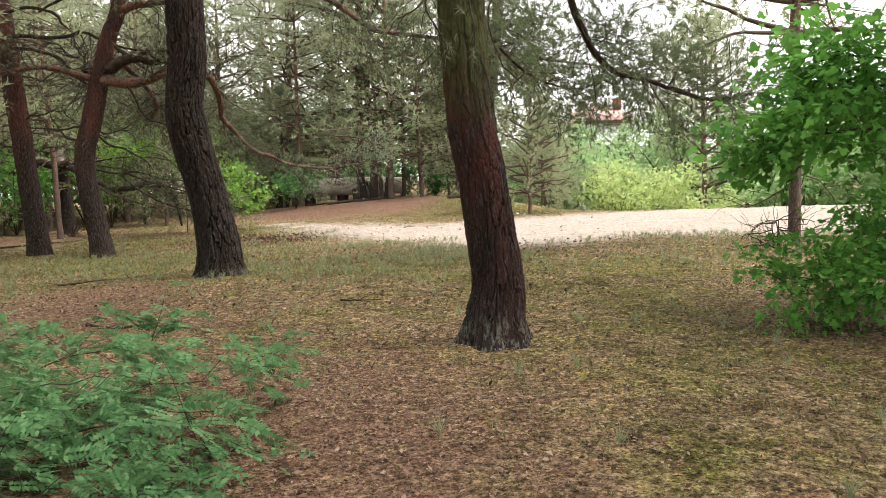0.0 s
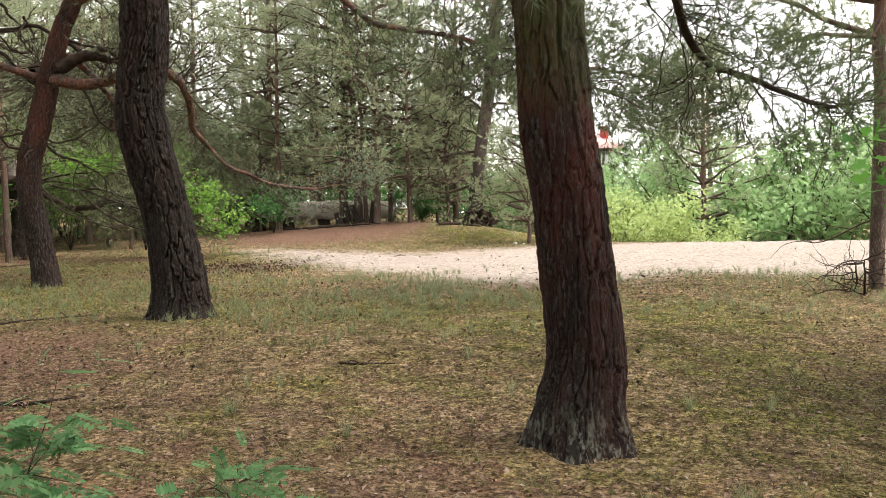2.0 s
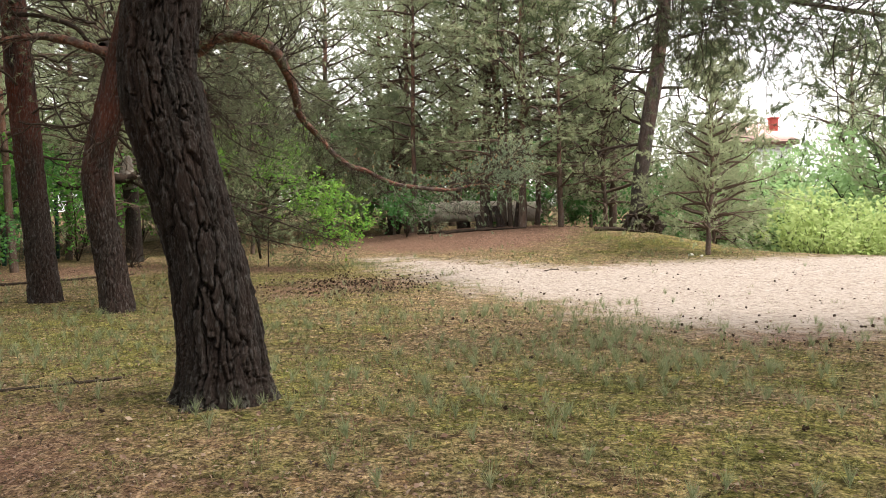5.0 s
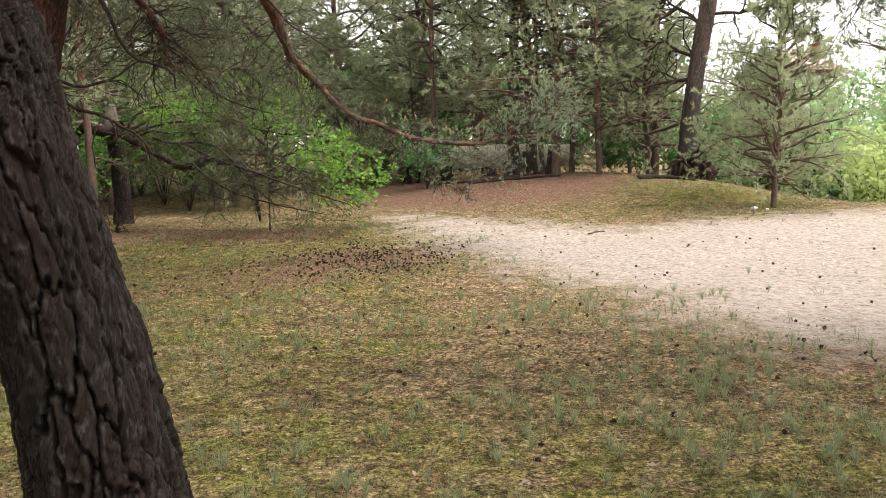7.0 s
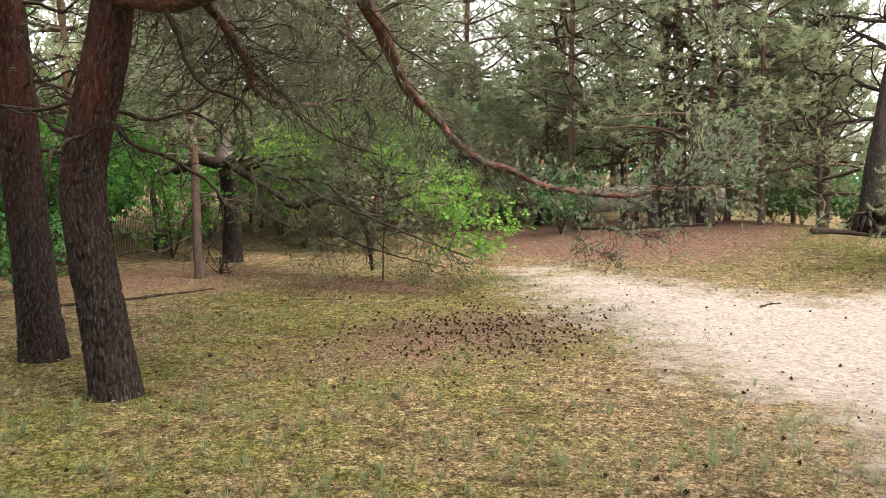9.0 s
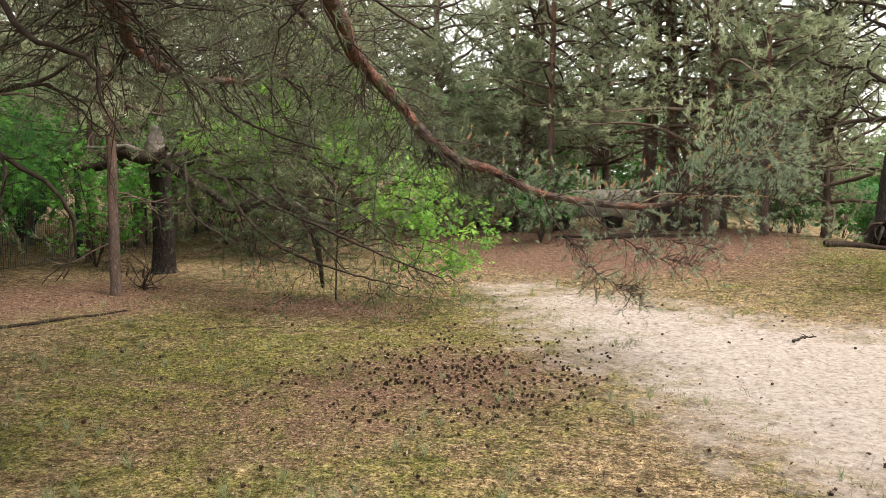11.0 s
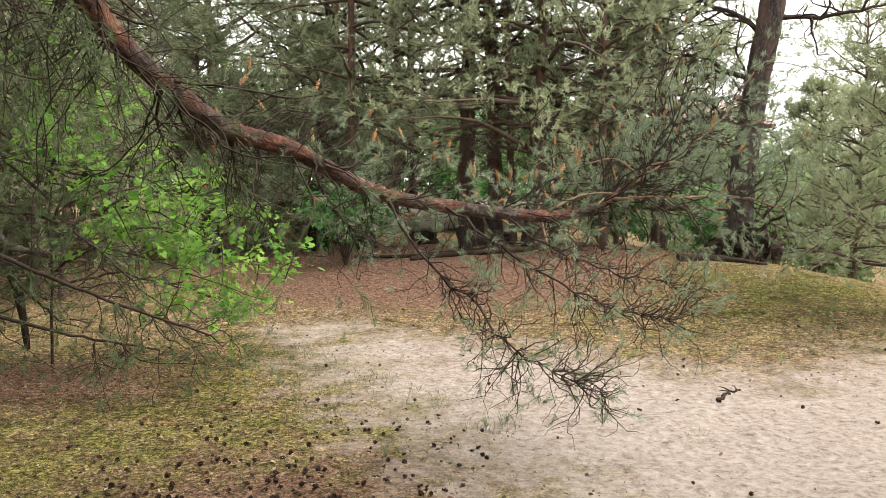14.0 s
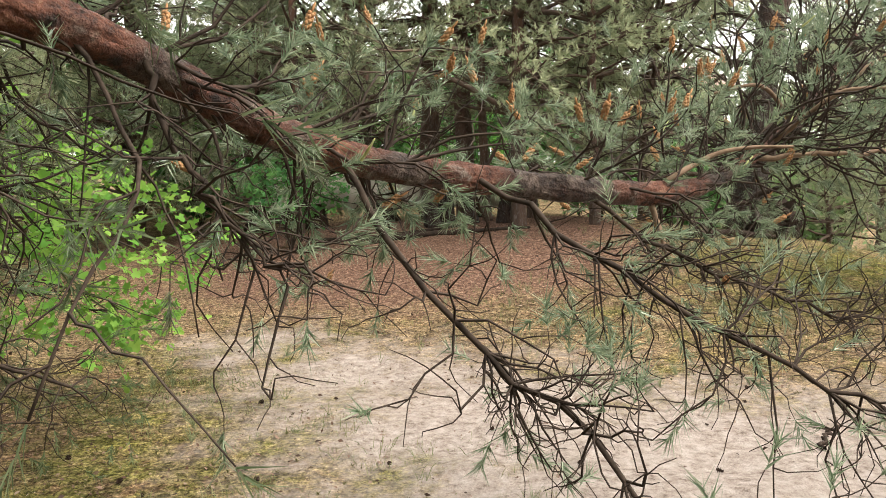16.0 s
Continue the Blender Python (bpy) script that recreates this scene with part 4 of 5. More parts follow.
# ---- the pines behind the clearing ----
young = stand_pine("pine_tree", "young bushy grey-green pine at the clearing", 5.2, 0.055, 0.7, lambda s: 1.5 * (1 - s ** 1.6) ** 0.8 + 0.25, 0.27, 5, 0.55, 18, M_NEEDLE, width=0.017)
middle = stand_pine("pine_tree", "slender pine with low grey-green boughs", 8.5, 0.09, 1.5, lambda s: 1.9 * (1 - s ** 2.2) ** 0.7 + 0.35, 0.45, 5, 0.45, 12, M_NEEDLE, subs=6, dead=12)
tall = stand_pine("pine_tree", "tall pine with a bare reddish lower trunk", 12.5, 0.14, 2.8, lambda s: 2.3 * (1 - s ** 2.4) ** 0.7 + 0.4, 0.52, 5, 0.4, 12, M_NEEDLE, lean=(0.3, 0.2), subs=7, width=0.021, dead=18)
thin = stand_pine("pine_tree", "thin pine trunk with dead lower twigs", 10.0, 0.075, 3.0, lambda s: 1.6 * (1 - s ** 2.4) ** 0.7 + 0.3, 0.5, 4, 0.4, 12, M_NEEDLE, lean=(-0.3, 0.1), subs=6, width=0.021, dead=18)

put(young, [(2.45, 23.5, 20, 0.82), (0.3, 31.6, 90, 0.9), (-7.6, 29.8, 150, 0.85), (0.6, 28.6, 230, 1.0), (3.25, 27.4, 300, 0.55), (-8.2, 25.4, 40, 0.8), (3.6, 29.5, 190, 0.7), (-11.6, 30.5, 260, 1.1), (-5.6, 30.4, 75, 0.8)])
put(middle, [(-1.6, 27.6, 0, 1.0), (-0.6, 27.4, 80, 0.7), (-3.9, 33.0, 160, 1.05), (-5.6, 32.6, 250, 1.1), (0.9, 30.6, 310, 1.05), (-7.8, 31.0, 30, 1.0), (-10.4, 28.2, 200, 1.0), (-13.2, 26.8, 20, 1.1), (-12.8, 17.4, 270, 1.0), (10.9, 35.0, 60, 1.25), (-4.6, 36.4, 330, 1.2), (-7.0, 35.4, 190, 1.15), (-10.6, 34.0, 280, 1.1), (13.9, 50.0, 100, 1.45), (-9.2, 26.6, 40, 0.9), (-11.7, 25.4, 250, 1.0)])
# Last seven: unseen trees added around the way to shade its ground.
put(tall, [(-2.75, 29.7, 0, 0.95), (-2.25, 28.95, 140, 0.85), (-12.0, 36.4, 310, 1.1), (-15.2, 31.0, 100, 1.1), (-10.6, 10.2, 170, 1.0), (-14.2, 21.5, 80, 1.05), (-18, 38, 10, 1.2), (17.5, 53.0, 90, 1.1), (2.6, -4.5, 40, 1.0), (-2.6, -5.0, 200, 1.05), (-6.2, 1.2, 330, 1.0), (-7.2, 6.8, 250, 1.0), (-9.0, 13.0, 80, 1.0), (6.4, 0.6, 120, 1.0), (8.8, 3.4, 20, 1.0)])
# The three nearest the start are unseen, added to close and shade it.
put(thin, [(-1.95, 28.4, 0, 0.8), (-1.25, 28.9, 120, 0.85), (-4.8, 29.2, 240, 0.9), (-9.5, 30.0, 60, 1.0), (-9.36, 20.85, 300, 0.85), (-12.4, 24.2, 180, 0.9), (-11.2, 20.4, 20, 0.9), (-15.6, 26.4, 90, 1.0), (-13.8, 33.4, 150, 1.0), (4.5, 10.9, 200, 0.9), (6.5, -3.5, 20, 1.1), (-5.5, -2.5, 200, 1.1), (-8.8, 3.2, 40, 1.1), (-7.4, 38.4, 230, 1.1)])


def root_tree():
    """The leaning pine whose roots stand bare on the bank."""
    x, y = 1.3, 27.0
    base = float(gz(x, y)) - 0.05
    o = np.array([x, y, base])
    tree = thing("pine_tree", pose(x, y, base), "leaning old pine with bare roots on the bank", "pine tree")
    path = [(0, 0, 0.15), (0.03, 0, 0.6), (0.09, 0, 1.4), (0.25, 0, 2.6), (0.48, 0, 4.0), (0.7, 0, 6.0), (0.85, 0, 8.0)]
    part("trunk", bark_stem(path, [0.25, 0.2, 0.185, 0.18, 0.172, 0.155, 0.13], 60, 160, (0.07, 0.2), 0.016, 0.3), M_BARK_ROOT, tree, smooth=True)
    for k in range(26):
        a = R.uniform(-3.3, 0.4) if k < 21 else R.uniform(0.4, 2.9)
        ln = R.uniform(0.5, 1.2)
        p = wander((math.cos(a) * 0.12, math.sin(a) * 0.12, 0.45), (math.cos(a), math.sin(a), 0.05), ln, 12, 0.42, 0.14)
        p[:, 2] = np.maximum(p[:, 2], gz(p[:, 0] + x, p[:, 1] + y) - base - 0.04)
        s = Shape()
        tube(s, p, [R.uniform(0.03, 0.07), 0.03, 0.008], 7, 0.15)
        part("root", s, M_DARKWOOD if k % 6 else M_DEAD, tree, smooth=True)
    bm = bmesh.new()
    bmesh.ops.create_icosphere(bm, subdivisions=4, radius=1.0)
    for q in bm.verts:
        k = 1 + 0.45 * noise.noise(q.co * 2.1) + 0.35 * noise.noise(q.co * 5.0) + 0.25 * noise.noise(q.co * 11.0)
        q.co = Vector((0.2 + q.co.x * 0.42 * k, -0.1 + q.co.y * 0.3 * k, 0.12 + q.co.z * 0.36 * k))
    me = bpy.data.meshes.new("root_plate")
    bm.to_mesh(me)
    bm.free()
    me.materials.append(M_DARKWOOD)
    plate = new("root_plate", me)
    plate.parent = tree
    tagged(plate, "dark earth held between the roots")
    twigs, tips = Shape(), []
    for z, a, ln, up in ((2.7, 2.8, 1.6, 0.25), (3.3, 3.3, 2.0, 0.1), (3.6, -0.1, 1.4, 0.3), (4.0, 2.6, 1.6, 0.3), (4.6, 0.3, 1.8, 0.3), (2.2, 3.6, 1.8, -0.1), (5.2, -1.0, 1.8, 0.2), (5.4, 2.2, 1.8, 0.3), (6.0, 4.2, 2.0, 0.3), (6.8, 1.0, 2.0, 0.3), (7.4, 3.0, 2.0, 0.3)):
        at = np.array([np.interp(z, [q[2] for q in path], [q[0] for q in path]), 0, z])
        sprays(twigs, tips, at, (math.cos(a), math.sin(a) * 0.8, up), ln, 0.045, 2, 0.24, 0.0, 6, 0.8, 5)
    part("branchwork", twigs, M_TWIG, tree)
    part("crown", leafy([t for t in tips if t[0][2] > 4.2], 14, 0.16, 0.10, 0.013), M_NEEDLE, tree)


root_tree()


# ---- broad-leaved shrubs and saplings ----
def shrub(name, label, category, x, y, stems, leaf, mat, size, count, bark=M_TWIG, group="", start=0.25, jitter=0.12, radius=0.012, base=None, flat=1.0):
    """A shrub of crooked stems, each a line of points relative to its base, with leaves in clusters along them."""
    z = float(gz(x, y)) - 0.02 if base is None else base
    ob = thing(name, pose(x, y, z), label, category, group)
    wood, at, way = Shape(), [], []
    for pts in stems:
        p = curve(np.array(pts, float), 14)
        p[2:] += rng.normal(size=(12, 3)) * 0.012
        s = Shape()
        tube(s, p, [radius, radius * 0.3], 6)
        part("stem", s, bark, ob, smooth=True)
        d = unit(np.gradient(p, axis=0))
        ln = float(np.linalg.norm(p[-1] - p[0]))
        for _ in range(max(3, int(ln * 9))):
            i = min(13, int(14 * (start + (1 - start) * rng.random())))
            w = unit(d[i] * 0.6 + rng.normal(size=3) * 0.6 + np.array([0, 0, 0.1]))
            tip = p[i] + w * (0.12 + 0.3 * rng.random()) * min(1.0, ln)
            tube(wood, [p[i], (p[i] + tip) / 2 + rng.normal(size=3) * 0.01, tip], [radius * 0.35, radius * 0.15], 3)
            for u in (0.45, 0.75, 1.0):
                at.append(p[i] + (tip - p[i]) * u)
                way.append(w)
    at, way = np.array(at), np.array(way)
    k = rng.integers(0, len(at), count)
    b = at[k] + rng.normal(size=(count, 3)) * jitter * np.array([1, 1, 0.7])
    s = Shape()
    leaves(s, leaf[0], leaf[1], b, unit((way[k] + rng.normal(size=(count, 3)) * 0.7) * np.array([1, 1, flat])), np.full(count, size))
    part("twigwork", wood, bark, ob)
    part("foliage", s, mat, ob)
    return ob


def treelike(n, spread, height, low=0.3):
    """Branches that leave one slender trunk at different heights."""
    out = [[(0, 0, 0), (0.03, 0, height * 0.35), (-0.02, 0.02, height * 0.7), (0, 0, height)]]
    for k in range(n):
        a, f = k * 2.4 + R.random(), low + (1 - low) * k / n
        r = spread * R.uniform(0.5, 1.0) * (1.25 - 0.8 * f)
        z = height * f * 0.9
        out.append([(0, 0, z), (math.cos(a) * r * 0.4, math.sin(a) * r * 0.4, z + 0.12), (math.cos(a) * r * 0.8, math.sin(a) * r * 0.8, z + 0.2), (math.cos(a) * r, math.sin(a) * r, z + 0.15)])
    return out


def stems(n, spread, height, turn0=0.0, turn1=6.28, lean=0.3):
    out = []
    for k in range(n):
        a = turn0 + (turn1 - turn0) * (k + R.random()) / n
        r, h = spread * R.uniform(0.45, 1.0), height * R.uniform(0.55, 1.0)
        out.append([(0, 0, 0), (math.cos(a) * r * lean, math.sin(a) * r * lean, h * 0.45), (math.cos(a) * r * 0.75, math.sin(a) * r * 0.75, h * 0.8), (math.cos(a) * r, math.sin(a) * r, h)])
    return out


# oak reaching over the way
shrub("oak_sapling", "young oak with wide lobed green leaves", "oak tree", 5.15, 6.4,
      [[(0, 0, 0), (-0.3, -0.1, 1.0), (-1.2, -0.2, 1.35), (-2.3, -0.25, 1.42), (-2.8, -0.2, 1.33)], [(0, 0, 0), (-0.3, 0, 1.4), (-1.2, 0, 1.9), (-2.1, 0.1, 2.0)], [(0, 0, 0), (-0.2, 0, 1.6), (-0.9, -0.2, 2.4), (-1.6, -0.3, 2.7)],
       [(0, 0, 0), (-0.1, 0, 1.6), (-0.5, 0.1, 2.6), (-0.9, 0.2, 3.3)], [(0, 0, 0), (0, -0.2, 1.5), (-0.4, -0.5, 2.2), (-1.0, -0.8, 2.3)], [(0, 0, 0), (-0.2, 0.1, 1.0), (-1.0, 0.2, 1.55), (-1.9, 0.4, 1.6)],
       [(0, 0, 0), (0.2, 0.3, 1.6), (0.3, 0.8, 2.6)], [(0, 0, 0), (-0.3, 0, 1.3), (-1.4, 0.1, 1.75), (-2.35, 0.0, 1.72)]], LOBED, M_OAK, 0.165, 5400, start=0.42, jitter=0.15, radius=0.02)
shrub("oak_sapling", "low oak bough with dark green leaves near the ground", "oak tree", 4.5, 6.2,
      [[(0, 0, 0), (-0.6, -0.05, 0.5), (-1.3, -0.1, 0.5), (-2.0, -0.1, 0.32)], [(0, 0, 0), (-0.5, 0.1, 0.65), (-1.2, 0.1, 0.7), (-1.7, 0.1, 0.55)], [(0, 0, 0), (-0.4, -0.3, 0.4), (-1.0, -0.4, 0.45), (-1.6, -0.45, 0.3)], [(0, 0, 0), (-0.3, 0.3, 0.6), (-0.8, 0.5, 0.8)]],
      LOBED, M_OAK, 0.13, 2400, start=0.28, jitter=0.11, radius=0.011)
# Unseen oak crown, added to throw shade on the ground beside the way.
shrub("oak_tree", "leafy oak crown added out of view to shade the ground beside the way", "oak tree", 5.6, 5.6,
      treelike(16, 2.6, 5.2, 0.55), LOBED, M_OAK, 0.16, 4400, start=0.3, jitter=0.25, radius=0.045)
# rowan beside the start
shrub("rowan_sapling", "low rowan sapling with feathery pinnate leaves", "rowan shrub", -2.3, 3.0,
      [[(0, 0, 0), (0.4, 0.4, 0.252), (0.9, 0.8, 0.36), (1.35, 1.1, 0.36)], [(0, 0, 0), (0.3, 0.3, 0.216), (0.9, 0.5, 0.302), (1.3, 0.75, 0.259)], [(0, 0, 0), (0.1, 0.6, 0.288), (0.4, 1.2, 0.432), (0.7, 1.5, 0.446)],
       [(0, 0, 0), (0.4, 0.1, 0.18), (0.8, 0.2, 0.216), (1.25, 0.35, 0.144)], [(0, 0, 0), (-0.1, 0.5, 0.288), (-0.1, 1.1, 0.468), (0.1, 1.6, 0.54)], [(0, 0, 0), (0.5, -0.1, 0.144), (1.0, 0.0, 0.158), (1.4, 0.15, 0.086)],
       [(0, 0, 0), (0.2, 0.2, 0.324), (0.5, 0.5, 0.432), (0.8, 0.7, 0.446)], [(0, 0, 0), (0.3, 0.2, 0.108), (0.8, 0.45, 0.144), (1.2, 0.65, 0.144)], [(0, 0, 0), (-0.4, 0.3, 0.36), (-0.6, 0.8, 0.504)], [(0, 0, 0), (0.2, 0.4, 0.144), (0.6, 0.9, 0.216), (0.9, 1.2, 0.23)]],
      PINNATE, M_ROWAN, 0.12, 1500, start=0.22, jitter=0.08, flat=0.25, radius=0.006)
shrub("rowan_seedling", "small rowan seedling in the leaf litter", "rowan shrub", -1.05, 5.0, stems(4, 0.18, 0.28), PINNATE, M_ROWAN, 0.10, 26, jitter=0.03, radius=0.004)
shrub("rowan_seedling", "small rowan seedling in the leaf litter", "rowan shrub", -1.0, 2.9, stems(4, 0.22, 0.2), PINNATE, M_ROWAN, 0.10, 30, jitter=0.03, radius=0.004)
# young oak by the sand
shrub("oak_sapling", "young oak with bright yellow-green leaves beside the sand", "oak tree", -6.42, 21.45,
      [[(0, 0, 0), (0.03, 0, 1.1), (-0.02, 0.02, 2.2), (0.02, 0, 3.2)],
       [(0, 0, 1.0), (0.5, -0.2, 1.35), (1.0, -0.4, 1.4), (1.55, -0.6, 1.2)], [(0, 0, 0.8), (0.5, -0.3, 1.05), (1.1, -0.6, 1.0), (1.75, -0.7, 0.8)], [(0, 0, 0.9), (0.7, 0.1, 1.2), (1.3, 0.0, 1.15), (1.9, -0.2, 0.95)],
       [(0, 0, 1.2), (0.4, -0.3, 1.6), (0.8, -0.5, 1.7), (1.3, -0.7, 1.55)], [(0, 0, 1.1), (0.6, 0.3, 1.5), (1.2, 0.3, 1.5), (1.7, 0.2, 1.3)], [(0, 0, 0.7), (0.5, 0.2, 0.8), (1.1, 0.1, 0.7), (1.6, 0.0, 0.55)],
       [(0, 0, 1.5), (-0.4, -0.3, 1.95), (-0.9, -0.5, 2.1), (-1.5, -0.6, 2.05)], [(0, 0, 1.6), (0.3, -0.3, 2.0), (0.6, -0.5, 2.15), (1.0, -0.6, 2.0)], [(0, 0, 1.7), (-0.6, 0.2, 2.15), (-1.2, 0.2, 2.25), (-1.9, 0.1, 2.2)], [(0, 0, 1.9), (0.2, 0.4, 2.4), (0.5, 0.6, 2.6)], [(0, 0, 2.2), (-0.3, -0.4, 2.7), (-0.6, -0.6, 2.85)]],
      LOBED, M_YOUNG, 0.14, 1700, start=0.42, jitter=0.1, radius=0.014)
# The three fullest shrubs take a brighter leaf: sunlight put into the colour.
for x, y, h, n in ((-11.5, 27.5, 3.2, 700), (-12.8, 22.0, 3.0, 600), (-10.0, 25.8, 3.5, 700), (-14.5, 28.5, 4.0, 800), (-4.6, 27.0, 1.2, 220), (-12.4, 16.0, 2.5, 500), (-10.5, 18.4, 1.2, 160)):
    shrub("understory_shrub", "green leafy shrub under the pines", "shrub", x, y, stems(7, h * 0.55, h), LOBED, M_UNDER if n < 650 else M_YOUNG, 0.145, int(n * 2.8), group="shrubs under the pines", jitter=0.2)
for x, y, h, n in ((7.2, 29.6, 2.6, 2000), (9.4, 31.4, 2.5, 1800), (5.9, 28.4, 2.2, 1000)):
    shrub("pale_shrub", "pale yellow-green shrub below the bank", "shrub", x, y, stems(14, h * 0.65, h), DIAMOND, M_SHRUB, 0.17, n * 2, group="pale shrubs below the bank", jitter=0.22)
for x, y, h, n in ((12.0, 38.0, 7.0, 3200), (16.5, 37.5, 7.6, 3200), (20.5, 36.0, 8.0, 3200), (13.5, 33.2, 4.8, 2600), (17.5, 31.0, 5.2, 2600), (9.6, 43.0, 6.2, 2600), (24.0, 42.0, 9.0, 3000), (9.9, 51.0, 7.4, 2600), (6.2, 45.0, 6.0, 2400), (15.0, 26.5, 4.4, 2200), (20.0, 27.0, 6.0, 2600)):
    shrub("broadleaf_tree", "rounded green broad-leaved tree below the bank", "tree", x, y, stems(16, h * 0.5, h), DIAMOND, M_FARLEAF, 0.3, n * 2, group="broad-leaved trees below the bank", jitter=0.4, radius=0.05, start=0.2)

hedge = shrub("understory_shrub", "green leafy undergrowth behind the pines", "shrub", -3.0, 37.5, stems(12, 2.0, 3.4), DIAMOND, M_UNDER, 0.30, 1500, group="undergrowth behind the pines", jitter=0.35)
put(hedge, [(-3.0, 37.5, 0, 1.0), (-6.4, 39.5, 70, 1.2), (-0.2, 39.0, 140, 1.1), (-10.2, 39.0, 200, 1.2), (-13.6, 37.5, 260, 1.2), (3.0, 41.5, 320, 1.1), (-17.0, 35.0, 30, 1.3), (-19.0, 30.0, 100, 1.3), (-18.0, 25.0, 150, 1.2), (-17.0, 20.0, 210, 1.2), (-16.0, 15.5, 280, 1.1), (-5.0, 44.5, 10, 1.5), (1.0, 46.0, 90, 1.5), (-11.0, 45.0, 180, 1.6), (-15.5, 11.5, 180, 1.1), (-14.6, 22.6, 10, 1.0), (-16.4, 27.0, 130, 1.1), (-12.6, 31.5, 240, 1.0), (-8.8, 40.5, 30, 1.2), (-1.4, 32.0, 60, 0.42), (0.6, 32.6, 160, 0.45), (1.9, 31.0, 240, 0.4), (-2.9, 32.2, 300, 0.4), (-5.2, 33.0, 20, 0.5), (2.9, 33.5, 100, 0.5), (-0.2, 30.6, 210, 0.3), (-7.0, 32.0, 130, 0.45)])
# Leaf brighter than in the undergrowth above, the sun put into its colour.
bright = shrub("understory_shrub", "sunlit yellow-green undergrowth between the pines", "shrub", -9.0, 35.0, stems(9, 1.5, 2.6), LOBED, M_OAK, 0.22, 900, group="sunlit undergrowth between the pines", jitter=0.25)
put(bright, [(-9.0, 35.0, 0, 1.0), (-2.2, 35.5, 80, 0.8), (-13.6, 30.2, 190, 1.2), (-15.0, 23.8, 250, 1.3), (-6.2, 34.6, 300, 0.9), (-13.6, 18.8, 50, 1.1), (-16.8, 27.6, 120, 1.4), (-12.4, 20.6, 200, 1.1), (-11.8, 23.6, 20, 1.0), (-10.8, 29.0, 70, 1.0)])


# ---- dead wood ----
def snag():
    """The broken pine with its bleached top bent over."""
    x, y = -10.2, 23.2
    base = float(gz(x, y)) - 0.05
    o = np.array([x, y, base])
    ob = thing("broken_pine", pose(x, y, base), "broken dead pine stump with bleached branches", "dead tree")
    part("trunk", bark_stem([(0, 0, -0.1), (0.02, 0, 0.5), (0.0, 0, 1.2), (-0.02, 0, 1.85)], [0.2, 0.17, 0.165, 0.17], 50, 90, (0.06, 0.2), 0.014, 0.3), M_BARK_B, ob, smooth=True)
    for pts, rad, mat in (([(0.0, 0, 1.68), (-0.06, 0, 1.95), (-0.10, 0, 2.15), (-0.04, -0.02, 2.42)], [0.17, 0.2, 0.15, 0.07], M_DEAD),
                          ([(0.28, -0.2, 2.02), (0.0, -0.22, 1.9), (-0.35, -0.22, 1.98), (-0.58, -0.2, 2.0), (-0.8, -0.2, 1.83), (-1.24, -0.2, 1.76), (-1.5, -0.22, 1.8), (-1.75, -0.2, 1.95)], [0.10, 0.12, 0.10, 0.075, 0.06, 0.03], M_DARKWOOD),
                          ([(-0.1, -0.2, 2.0), (-0.5, -0.26, 2.1), (-0.9, -0.25, 2.07), (-1.4, -0.2, 2.08), (-1.7, -0.2, 2.0)], [0.04, 0.04, 0.03, 0.015], M_DEAD),
                          ([(0.1, -0.1, 1.9), (0.46, -0.4, 1.77), (0.79, -0.4, 1.57), (1.18, -0.4, 1.37), (1.5, -0.5, 1.2), (1.9, -0.9, 1.1)], [0.08, 0.07, 0.06, 0.03], M_DARKWOOD),
                          ([(0.2, -0.2, 1.95), (0.6, -0.3, 1.98), (0.9, -0.35, 2.1), (1.2, -0.4, 2.05)], [0.05, 0.035, 0.015], M_DEAD),
                          ([(0.2, -0.2, 1.9), (0.6, -0.35, 1.8), (1.0, -0.4, 1.88), (1.5, -0.5, 1.8)], [0.05, 0.03, 0.015], M_DARKWOOD),
                          ([(1.4, -0.45, 1.24), (2.0, -1.4, 1.2), (2.58, -2.0, 1.23), (2.92, -2.0, 1.31), (3.35, -2.0, 1.24), (3.53, -2.0, 1.07), (3.67, -2.05, 0.7), (3.75, -2.1, 0.25)], [0.05, 0.07, 0.075, 0.05, 0.025], M_DARKWOOD),
                          ([(2.45, -1.9, 1.22), (2.69, -2.0, 1.34), (3.13, -2.0, 1.37), (3.4, -2.0, 1.26), (3.61, -2.0, 1.1), (3.93, -2.0, 1.05)], [0.04, 0.045, 0.04, 0.02], M_DEAD)):
        limb(ob, np.zeros(3), pts, rad, mat, "dead_limb", 8, 26)
